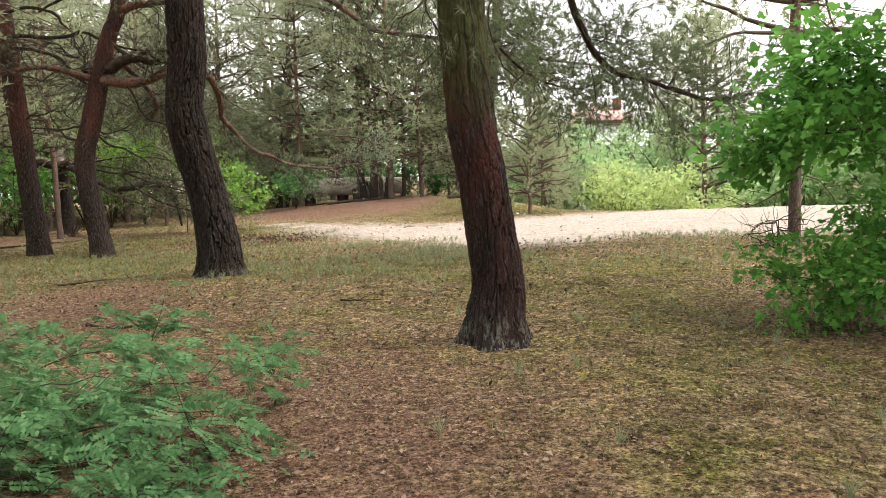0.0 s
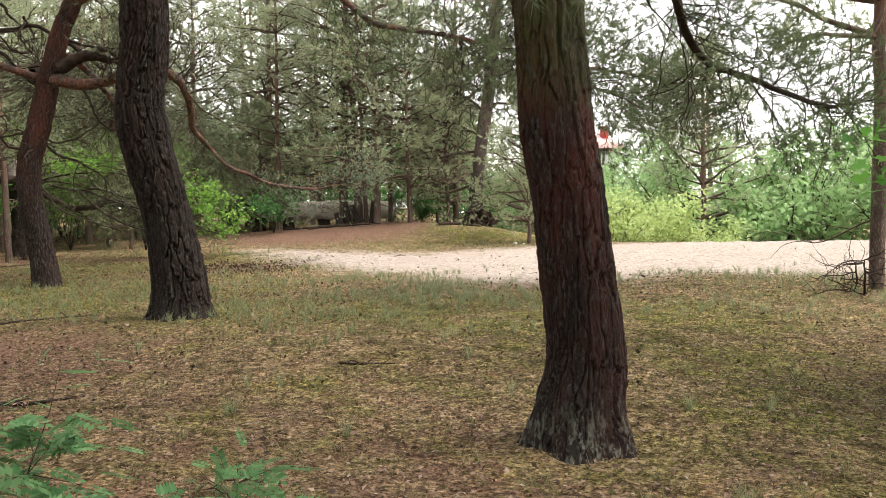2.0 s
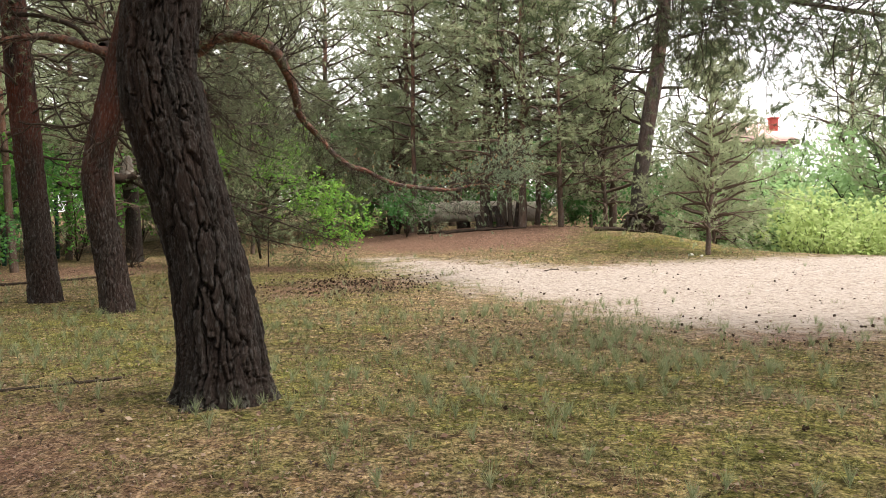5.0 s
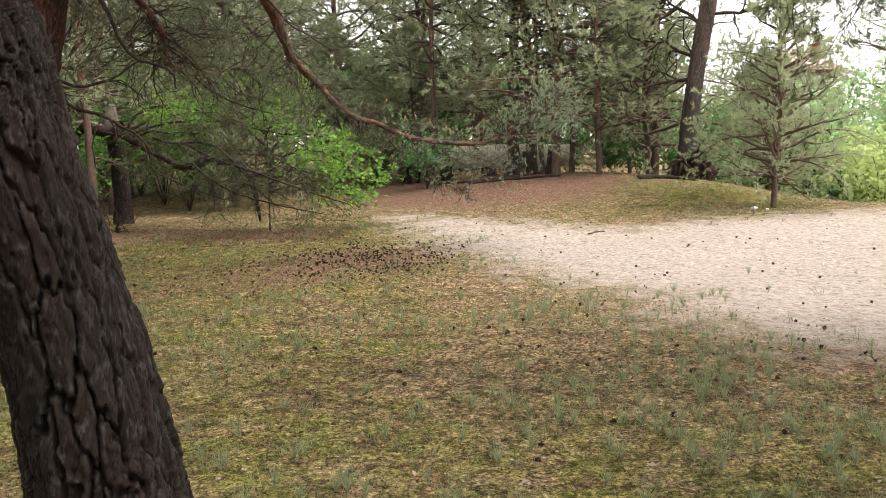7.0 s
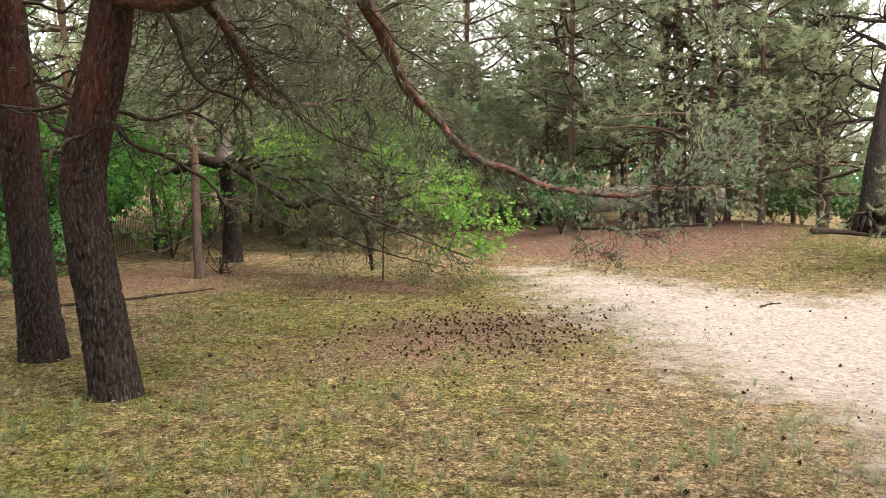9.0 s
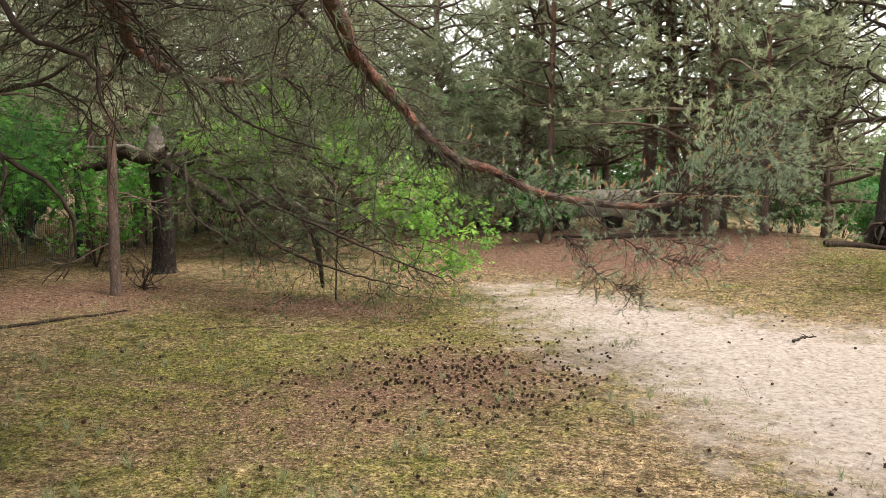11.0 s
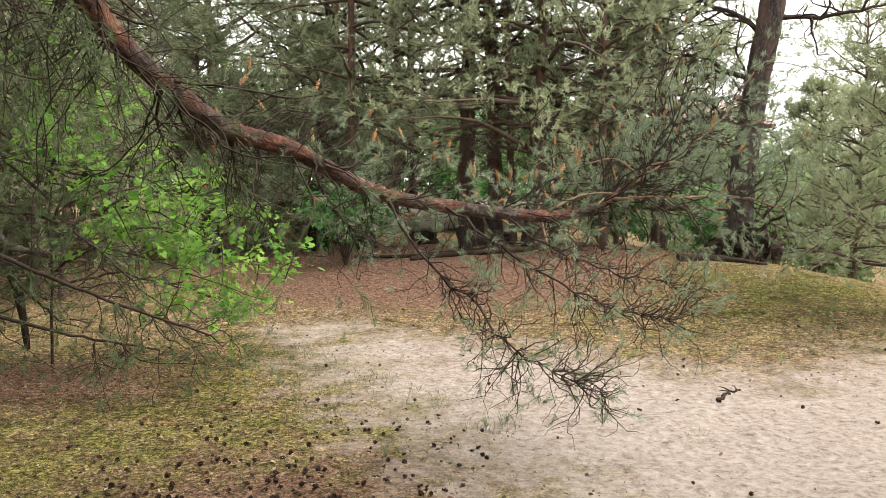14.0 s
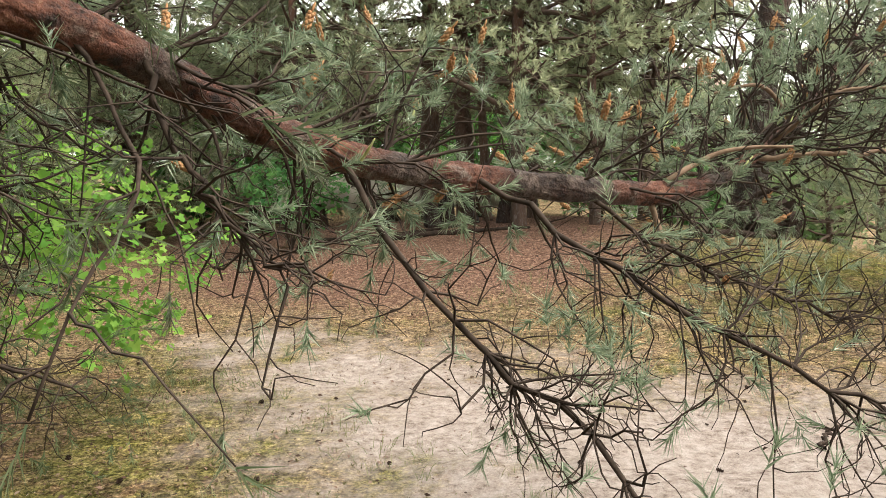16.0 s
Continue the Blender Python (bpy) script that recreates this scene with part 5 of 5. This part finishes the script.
    # live, half-dead boughs trailing from the broken top to the ground: thin twigs, sparse dark needles
    boughs = (
        ([(1.2, -0.8, 1.75), (2.0, -1.5, 1.62), (2.7, -2.0, 1.62), (3.3, -1.9, 1.42), (3.8, -1.9, 1.36), (4.5, -2.6, 1.2), (5.1, -3.2, 0.95)], 46),
        ([(3.0, -2.0, 1.55), (3.45, -2.2, 1.2), (3.75, -2.25, 0.85), (4.15, -2.3, 0.5)], 26),
        ([(2.4, -1.9, 1.6), (3.2, -2.6, 1.35), (4.1, -3.1, 1.12), (4.9, -3.3, 0.85), (5.7, -3.4, 0.6)], 46),
        ([(2.2, -1.8, 1.62), (2.9, -2.6, 1.2), (3.6, -3.0, 0.85), (4.4, -3.2, 0.62), (5.2, -3.0, 0.42)], 40),
        ([(0.6, -0.4, 1.85), (1.6, -1.0, 2.0), (2.8, -1.6, 2.0), (3.8, -2.0, 1.8), (4.6, -2.2, 1.65)], 40),
        ([(0.7, -0.4, 1.8), (1.3, -1.3, 1.55), (1.9, -2.2, 1.2), (2.7, -2.8, 0.95), (3.6, -3.2, 0.7)], 40),
        ([(0.4, -0.3, 1.95), (1.0, -0.9, 2.2), (1.9, -1.6, 2.3), (2.8, -2.2, 2.15), (3.6, -2.6, 1.95)], 36))
    for pts, count in boughs:
        line = limb(ob, np.zeros(3), pts, [0.028, 0.018, 0.007], M_TWIG, "trailing_bough", 6, 40)
        dress(ob, line, (0.1, 1.0), count, 0.55, 0.005, 1, 34, M_NEEDLE_DULL, 0.1, -0.02, 0.0045, 0.1, 0.055, 5, 0.75, 0.3)


snag()


def dead_sprig(x, y, n, length, label, mat=M_TWIG, up=0.6, tall=0.2):
    """A thicket of bare twigs leaving a few crooked stems at different heights."""
    ob = thing("dead_shrub", pose(x, y, float(gz(x, y)) - 0.02), label, "dead branches")
    for _ in range(3):
        s = Shape()
        stem = wander((R.uniform(-0.15, 0.15), R.uniform(-0.15, 0.15), -0.02), (R.uniform(-0.3, 0.3), R.uniform(-0.3, 0.3), 1), tall + 0.2, 8, 0.16)
        tube(s, stem, [0.014, 0.006], 5)
        for _ in range(n):
            a = R.random() * 6.28
            sprays(s, [], stem[R.randrange(1, 8)], (math.cos(a), math.sin(a), up * R.uniform(-0.6, 0.7)), length * R.uniform(0.4, 1.0), 0.007, 1, 0.3, 0.03, 5)
        part("dead_stem", s, mat, ob)


dead_sprig(4.2, 10.5, 6, 0.8, "tangle of dead branches at a pine's foot", M_DARKWOOD, 0.5)
dead_sprig(-9.3, 21.4, 5, 1.2, "bare dead saplings on the forest floor", M_TWIG, 1.4)


def fallen(points, radii, label, mat=M_TWIG, name="fallen_branch"):
    """A branch lying on the ground along (x, y) points."""
    c = curve([(px, py, 0) for px, py in points], 24)
    c[:, :2] += rng.normal(size=(24, 2)) * 0.012
    c[:, 2] = gz(c[:, 0], c[:, 1]) + np.interp(np.linspace(0, 1, 24), np.linspace(0, 1, len(radii)), radii) * 0.7
    o = c[0].copy()
    ob = thing(name, pose(*o), label, "branch", "fallen branches")
    s = Shape()
    tube(s, c - o, radii, 7, 0.08)
    part("wood", s, mat, ob, smooth=True)
    t = Shape()
    for _ in range(3):
        i = R.randrange(6, 22)
        p = wander(c[i] - o, (R.uniform(-1, 1), R.uniform(-1, 1), 0.02), 0.12, 5, 0.2, 0.04)
        tube(t, p, [radii[-1], 0.002], 4)
    part("side_twigwork", t, mat, ob)


fallen([(-4.5, 9.9), (-4.1, 10.2), (-3.65, 10.55)], [0.015, 0.01], "thin dead branch lying on the moss")
fallen([(-9.6, 17.6), (-8.9, 18.6), (-8.4, 19.8)], [0.026, 0.022, 0.01], "mossy fallen branch on brown leaves", M_DARKWOOD)
fallen([(-3.6, 26.9), (-2.6, 27.2), (-1.5, 27.3)], [0.045, 0.04, 0.02], "fallen branch on the needle bank", M_DARKWOOD)
fallen([(-4.4, 27.5), (-3.4, 27.3), (-2.3, 27.9)], [0.03, 0.03, 0.02], "fallen branch on the needle bank", M_DARKWOOD)
fallen([(0.2, 26.0), (0.8, 26.1), (1.4, 26.0)], [0.06, 0.05, 0.02], "dead branch lying against the roots", M_DARKWOOD)
fallen([(-6.9, 19.0), (-6.6, 19.25), (-6.1, 19.4)], [0.007, 0.005, 0.003], "thin dark twig lying on the moss", M_TWIG)
fallen([(-0.9, 7.35), (-0.75, 7.3), (-0.55, 7.28)], [0.01, 0.006], "short dark stick on the moss", M_DARKWOOD)
fallen([(-2.9, 6.8), (-2.6, 6.6), (-2.3, 6.75)], [0.015, 0.008], "short dark stick on brown leaves", M_DARKWOOD)
fallen([(-0.9, 20.3), (-0.8, 20.5), (-0.66, 20.62)], [0.014, 0.008], "short stick lying on the sand", M_DARKWOOD)


def pale_log():
    """The long pale trunk lying behind the pines, propped on dark blocks."""
    g = float(gz(-3.9, 30.6))
    ob = thing("fallen_log", pose(-3.9, 30.6, g), "long pale fallen trunk raised over dark ground", "log")
    p = curve([(-1.7, 0.2, 0.52), (-0.6, 0.1, 0.56), (0.8, 0.0, 0.58), (2.6, -0.2, 0.55)], 30)
    s = Shape()
    tube(s, p, [0.27, 0.31, 0.31, 0.29], 20, 0.06)
    part("trunk", s, M_LOG, ob, smooth=True)
    for q in (-1.8, -0.8, 0.4, 1.9):
        s = Shape()
        tube(s, wander((q, 0.05, -0.15), (0.05, 0, 1), 0.5, 6, 0.05), [0.22, 0.2, 0.2], 9, 0.1)
        part("prop", s, M_DARKWOOD, ob, "dark rotten stump under the log")


pale_log()


def stump(x, y, h, r, lean):
    ob = thing("tree_stump", pose(x, y, float(gz(x, y)) - 0.05), "short leaning broken pine stump on the bank", "stump", "stumps on the bank")
    part("wood", bark_stem([(0, 0, 0), (lean * 0.3, 0, h * 0.5), (lean, 0, h)], [r * 1.25, r, r * 0.9], 30, 36, (0.06, 0.16), 0.012, 0.3), M_BARK_C, ob, smooth=True)
    s = Shape()
    a = np.arange(12) / 12 * 6.283
    top = np.stack([lean + np.cos(a) * r * 0.9, np.sin(a) * r * 0.9, h + 0.04 * np.sin(a * 3) - 0.01], -1)
    s.add(np.vstack([top, [[lean, 0, h + 0.03]]]), [(i, (i + 1) % 12, 12) for i in range(12)])
    part("broken_top", s, M_DEAD, ob)


for sx, sy, sh, sr, sl in ((-2.55, 28.3, 0.75, 0.10, -0.06), (-2.2, 28.1, 0.6, 0.085, -0.2), (-1.75, 28.0, 0.7, 0.09, 0.05), (-2.75, 28.0, 0.4, 0.09, -0.1)):
    stump(sx, sy, sh, sr, sl)


def stone(x, y, r):
    bm = bmesh.new()
    bmesh.ops.create_icosphere(bm, subdivisions=2, radius=r)
    for v in bm.verts:
        v.co *= 1 + 0.35 * noise.noise(v.co * (2.2 / r))
        v.co.z *= 0.6
    me = bpy.data.meshes.new("stone")
    bm.to_mesh(me)
    bm.free()
    me.materials.append(M_STONE)
    ob = new("stone", me)
    ob.location = (x, y, float(gz(x, y)) + r * 0.3)
    tagged(ob, "small pale stone on the grass bank", "stone", "stones")


stone(2.05, 23.2, 0.06)
stone(2.25, 23.1, 0.035)


# ---- the house below the bank, the fence in the wood ----
def box(s, x0, x1, y0, y1, z0, z1):
    v = [(x, y, z) for z in (z0, z1) for y in (y0, y1) for x in (x0, x1)]
    s.add(v, [(0, 2, 3, 1), (4, 5, 7, 6), (0, 1, 5, 4), (2, 6, 7, 3), (0, 4, 6, 2), (1, 3, 7, 5)])


def house():
    ob = thing("house", pose(12.1, 66.0, -2.7, 0, 0, 8) @ Matrix.Diagonal((0.84, 0.84, 0.95, 1)), "pale rendered house with a red hipped roof", "house")
    s = Shape()
    box(s, -2.3, 2.3, -3.5, 3.5, 0, 8.3)
    part("wall", s, M_WALL, ob)
    s = Shape()
    box(s, -2.65, 2.65, -4.0, 4.0, 8.3, 8.5)
    part("eave", s, M_EAVE, ob, "brown eave boards")
    s = Shape()
    s.add([(-2.75, -4.1, 8.51), (2.75, -4.1, 8.51), (2.75, 4.1, 8.51), (-2.75, 4.1, 8.51), (-1.2, 0, 10.1), (1.2, 0, 10.1)], [(0, 1, 5, 4), (2, 3, 4, 5)])
    s.f[3].append(np.array([(1, 2, 5), (3, 0, 4)]))
    s.f[4].append(np.array([(0, 3, 2, 1)]))
    roof = part("roof", s, M_ROOF, ob, "red tiled hipped roof, its colour paled for the bright sky")
    s = Shape()
    box(s, 1.2, 1.8, -1.9, -1.3, 9.0, 10.2)
    box(s, 1.13, 1.87, -1.97, -1.23, 10.2, 10.32)
    part("chimney", s, M_BRICK, roof, "red brick chimney")
    for wx in (-1.2, 1.2):
        for wz in (2.0, 5.4):
            s = Shape()
            for a in ((-0.6, 0.6, 0.0, 0.1), (-0.6, 0.6, 1.4, 1.5), (-0.6, -0.5, 0.1, 1.4), (0.5, 0.6, 0.1, 1.4), (-0.04, 0.04, 0.1, 1.4)):
                box(s, wx + a[0], wx + a[1], -3.58, -3.5, wz + a[2], wz + a[3])
            w = part("window", s, M_STONE, ob, "white window frame")
            s = Shape()
            box(s, wx - 0.5, wx + 0.5, -3.53, -3.505, wz + 0.1, wz + 1.4)
            part("pane", s, M_PANE, w)


house()


def wire_fence():
    """A green mesh fence between the trees at the wood's edge."""
    ob = thing("wire_fence", pose(-12.3, 19.6, float(gz(-12.3, 23.0)), 0, 0, 7), "dark green wire mesh fence under the trees", "fence")
    for k in range(6):
        s = Shape()
        box(s, -0.035, 0.035, k * 2.5 - 0.035, k * 2.5 + 0.035, -0.3, 1.78)
        box(s, -0.042, 0.042, k * 2.5 - 0.042, k * 2.5 + 0.042, 1.78, 1.80)
        part("post", s, M_FENCE, ob)
    for k in range(5):
        s = Shape()
        y0 = k * 2.5 + 0.04
        for j in range(41):
            box(s, 0.037, 0.042, y0 + j * 0.06, y0 + j * 0.06 + 0.006, 0.05, 1.72)
        for z in (0.06, 0.45, 0.85, 1.25, 1.65):
            box(s, 0.043, 0.049, y0, y0 + 2.42, z, z + 0.008)
        part("mesh_panel", s, M_FENCE, ob)


wire_fence()


# ---- far woods ----
def far_woods():
    """The wood's further trees, joined: stems, and needle or leaf sprays in ragged crowns."""
    wood, green, broad = Shape(), Shape(), Shape()
    n = 0
    while n < 165:
        x, y = R.uniform(-75, 75), R.uniform(-50, 120)
        r = math.hypot(x, y - 14)
        bearing = math.degrees(math.atan2(x, y))
        if r < (48 if abs(bearing) < 50 and y > 0 else 34) or (3 < bearing < 27 and 0 < y < 74):
            continue
        n += 1
        h = R.uniform(9, 14) if not 3 < bearing < 27 else R.uniform(6.5, 9)
        z = float(gz(x, y))
        tube(wood, wander((x, y, z - 0.2), (0, 0, 1), h, 6, 0.03), [0.17, 0.1, 0.03], 5)
        k = 330
        a, f = rng.random(k) * 6.28, rng.random(k)
        lo = 0.6 if R.random() < 0.65 else 4.0
        zz = lo + (h - lo) * f
        rr = (2.6 * (1 - f) ** 0.55 + 0.3) * np.sqrt(rng.random(k)) * (0.75 + 0.4 * np.sin(a * 3 + n))
        b = np.stack([x + np.cos(a) * rr, y + np.sin(a) * rr, z + zz], -1)
        w = np.stack([np.cos(a), np.sin(a), np.full(k, 0.3)], -1) + rng.normal(size=(k, 3)) * 0.5
        if R.random() < 0.72:
            needles(green, b, w, 6, 0.4, 0.42, 0.13, 0.9)
        else:
            leaves(broad, DIAMOND[0], DIAMOND[1], np.repeat(b, 3, 0) + rng.normal(size=(k * 3, 3)) * 0.35, rng.normal(size=(k * 3, 3)), np.full(k * 3, 0.52))
    top = thing("far_woods", Matrix(), "further pines and leafy trees closing the wood", "woods", kind="stuff")
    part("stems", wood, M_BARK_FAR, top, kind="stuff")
    part("needle_crowns", green, M_NEEDLE, top, kind="stuff")
    part("leaf_crowns", broad, M_UNDER, top, kind="stuff")


far_woods()


# ---- ground cover ----
def scatter(n, x0, x1, y0, y1, keep):
    x, y = x0 + (x1 - x0) * rng.random(n), y0 + (y1 - y0) * rng.random(n)
    ok = rng.random(n) < keep(x, y)
    return x[ok], y[ok]


def grass():
    s = Shape()

    def patch(x, y):
        p = 0.5 + 0.5 * np.sin(x * 1.3 + np.sin(y * 0.7) * 2) * np.sin(y * 1.1 + 1.0 + np.sin(x * 0.9))
        m = np.clip(1.15 - sand_at(x, y) * 1.3, 0.02, 1) * np.clip(1 - litter_at(x, y) * 1.1, 0.04, 1)
        return p * m * (0.35 + 0.65 * bell(x, y, 0.5, 12.5, 7, 3.5) + 0.3 * bell(x, y, 3, 7, 3, 3) + 0.9 * bell(x, y, 1.5, 14.2, 3.5, 1.3) + 0.5 * bell(x, y, 1.5, 25.2, 3, 1.5) + 2.5 * bell(x, y, 0.4, 25.5, 0.8, 0.5) + 2.5 * bell(x, y, -4.4, 21.6, 0.7, 0.4)) + 0.7 * bell(x, y, -2.58, 19.65, 0.22, 0.2) + 0.3 * bell(x, y, -3.2, 20.4, 0.5, 0.5) + 0.35 * bell(x, y, -2.2, 17.6, 0.4, 0.6) + 0.4 * bell(x, y, -3.9, 21.0, 0.5, 0.5)
    x, y = scatter(70000, -11, 9, 2.0, 27, patch)
    n, per = len(x), 8
    b = np.repeat(np.stack([x, y, gz(x, y) - 0.01], -1), per, 0)
    b[:, :2] += rng.normal(size=(n * per, 2)) * 0.035
    w = rng.normal(size=(n * per, 3)) * 0.38 + np.array([0, 0, 1.0])
    ln = np.repeat(0.03 + 0.12 * rng.random((n, 1)) ** 2.5, per, 0)
    w = unit(w) * ln * (0.6 + 0.6 * rng.random((n * per, 1)))
    side = unit(np.cross(w, rng.normal(size=w.shape))) * 0.0016
    bend = np.stack([w[:, 0], w[:, 1], -0.3 * np.abs(w[:, 2])], -1) * 0.35
    v = np.stack([b - side, b + side, b + w * 0.6 + side * 0.8, b + w * 0.6 - side * 0.8, b + w + bend], 1).reshape(-1, 3)
    k = np.arange(n * per)[:, None] * 5
    s.add(v, np.concatenate([k + np.array([[0, 1, 2]]), k + np.array([[0, 2, 3]]), k + np.array([[3, 2, 4]])]))
    s2 = Shape()
    x, y = scatter(12000, -9, 8, 3.0, 25, lambda a, b: patch(a, b) * (0.3 + bell(a, b, 0, 12.5, 6, 3.5)))
    needles(s2, np.stack([x, y, gz(x, y) - 0.01], -1), np.tile([0, 0, 1.0], (len(x), 1)) + rng.normal(size=(len(x), 3)) * 0.1, 40, 0.05, 0.10, 0.0026, 0.6)
    tagged(new("grass_tufts", s2.mesh("grass_tufts", M_TUFT)), "wispy grey-green grass tufts in the clearing", "grass", kind="stuff")
    s3 = Shape()
    x, y = scatter(60000, -9, 6, 2.0, 24, lambda a, b: np.clip(0.25 + moss_at(a, b), 0, 1) * np.clip(1 - 1.5 * sand_at(a, b), 0, 1) * np.clip(1 - 0.9 * litter_at(a, b), 0, 1))
    needles(s3, np.stack([x, y, gz(x, y) - 0.004], -1), np.tile([0, 0, 1.0], (len(x), 1)), 9, 0.012, 0.026, 0.004, 1.0)
    tagged(new("moss_cushions", s3.mesh("moss_cushions", M_MOSS)), "short olive moss and dry stalks in the clearing", "moss", kind="stuff")
    ob = new("grass", s.mesh("grass", M_GRASS))
    tagged(ob, "thin dry and green grass tufts on moss", "grass", kind="stuff")


grass()


def dry_leaves():
    s = Shape()
    x, y = scatter(190000, -10, 6, 1.5, 29, lambda a, b: np.clip(litter_at(a, b) * 0.75 + 0.25 + 0.6 * bell(a, b, -3.75, 18.0, 1.3, 1.5), 0, 1) * np.clip(1 - 0.9 * sand_at(a, b), 0, 1) * (1 - 0.8 * smooth(22.5, 25, b)))
    b = np.stack([x, y, gz(x, y) + 0.006 + 0.012 * rng.random(len(x))], -1)
    w = rng.normal(size=(len(x), 3)) * np.array([1, 1, 0.25])
    leaves(s, DIAMOND[0], DIAMOND[1], b, w, 0.012 + 0.03 * rng.random(len(x)) ** 2, 0.05)
    x, y = scatter(80000, -7, 5.5, 2.2, 22, lambda a, b: (0.35 + 0.5 * litter_at(a, b)) * np.clip(1 - sand_at(a, b), 0, 1))
    b = np.stack([x, y, gz(x, y) + 0.012 + 0.016 * rng.random(len(x))], -1)
    w = rng.normal(size=(len(x), 3)) * np.array([1, 1, 0.6])
    leaves(s, DIAMOND[0], DIAMOND[1], b, w, 0.012 + 0.024 * rng.random(len(x)) ** 2, 0.05)
    x, y = scatter(46000, -3.2, 4.2, 2.2, 8.5, lambda a, b: np.clip(litter_at(a, b) * 0.75 + 0.2, 0, 1))
    b = np.stack([x, y, gz(x, y) + 0.008 + 0.014 * rng.random(len(x))], -1)
    w = rng.normal(size=(len(x), 3)) * np.array([1, 1, 0.3])
    leaves(s, DIAMOND[0], DIAMOND[1], b, w, 0.013 + 0.024 * rng.random(len(x)) ** 2, 0.05)
    ob = new("leaf_litter", s.mesh("leaf_litter", M_DRYLEAF))
    tagged(ob, "brown dry leaves and bark flakes on the ground", "leaf litter", kind="stuff")


dry_leaves()


def needle_litter():
    s = Shape()
    x, y = scatter(80000, -8, 5, 2.0, 27, lambda a, b: np.clip(0.25 + litter_at(a, b), 0, 1) * np.clip(1.05 - sand_at(a, b), 0.06, 1))
    b = np.stack([x, y, gz(x, y) + 0.012], -1)
    w = unit(rng.normal(size=(len(x), 3)) * np.array([1, 1, 0.12])) * (0.02 + 0.04 * rng.random((len(x), 1)))
    side = unit(np.cross(w, np.array([0, 0, 1.0]))) * 0.0014
    v = np.stack([b - side, b + side, b + w + np.array([0, 0, 0.004])], 1).reshape(-1, 3)
    s.add(v, np.arange(len(v)).reshape(-1, 3))
    ob = new("twig_litter", s.mesh("twig_litter", M_DRYLEAF))
    tagged(ob, "fallen pine needles and twig bits on the ground", "needle litter", kind="stuff")


needle_litter()


def cone_shape():
    """An open pine cone: rings of pointed scales round a core."""
    s = Shape()
    tube(s, [(0, 0, 0), (0, 0, 0.02), (0, 0, 0.042)], [0.007, 0.009, 0.003], 5)
    for r in range(4):
        h, rad, m = 0.006 + r * 0.0095, 0.021 - 0.0035 * r, 7 - r
        for k in range(m):
            a = (k + 0.5 * (r % 2)) / m * 6.283
            c, d = np.array([math.cos(a), math.sin(a), 0]), np.array([-math.sin(a), math.cos(a), 0])
            b = np.array([0, 0, h]) + c * 0.004
            tip = np.array([0, 0, h + 0.007]) + c * rad
            s.add([b - d * 0.003, b + d * 0.003, tip + d * 0.0055, tip - d * 0.0055], [(0, 1, 2, 3)])
    return s


def cones():
    shape = cone_shape()
    me = shape.mesh("pine_cone", M_CONE)

    def keep(x, y):
        return np.clip(1.0 * bell(x, y, -3.75, 18.1, 0.95, 1.2) + 0.35 * bell(x, y, -4.6, 16.8, 1.4, 0.9) + 0.05 + 0.12 * bell(x, y, -1.5, 13.5, 3, 3) + 0.35 * bell(x, y, 1.3, 12.7, 1.4, 1.0) + 0.04 * bell(x, y, 0, 18, 4, 4), 0, 1)
    x, y = scatter(3400, -7.5, 3.5, 6.5, 24, keep)
    px, py = scatter(2300, -5.2, -2.6, 16.2, 20.0, lambda a, b: 0.55 * bell(a, b, -3.75, 18.0, 1.1, 1.3) * (0.3 + 0.7 * (np.sin(a * 7 + b * 3) * np.sin(b * 5) > -0.2)))
    x, y = np.concatenate([px, x]), np.concatenate([py, y])
    v0 = np.concatenate(shape.v)
    rest = Shape()
    for i in range(len(x)):
        m = pose(x[i], y[i], float(gz(x[i], y[i])) + 0.012, R.uniform(50, 120), R.uniform(-30, 30), R.uniform(0, 360)) @ Matrix.Diagonal([R.uniform(0.45, 0.85)] * 3 + [1])
        if i < 290:
            ob = new("pine_cone", me)
            ob.matrix_world = m
            tagged(ob, "dark open pine cone lying on the ground", "pine cone", "fallen pine cones")
        else:
            a = np.array(m)
            n0 = rest.n
            rest.v.append(v0 @ a[:3, :3].T + a[:3, 3])
            for q in (3, 4):
                if shape.f[q]:
                    rest.f[q].append(np.concatenate(shape.f[q]) + n0)
            rest.n += len(v0)
    ob = new("pine_cones", rest.mesh("pine_cones", M_CONE))
    tagged(ob, "dark pine cones scattered over moss and sand", "pine cones", kind="stuff")


cones()
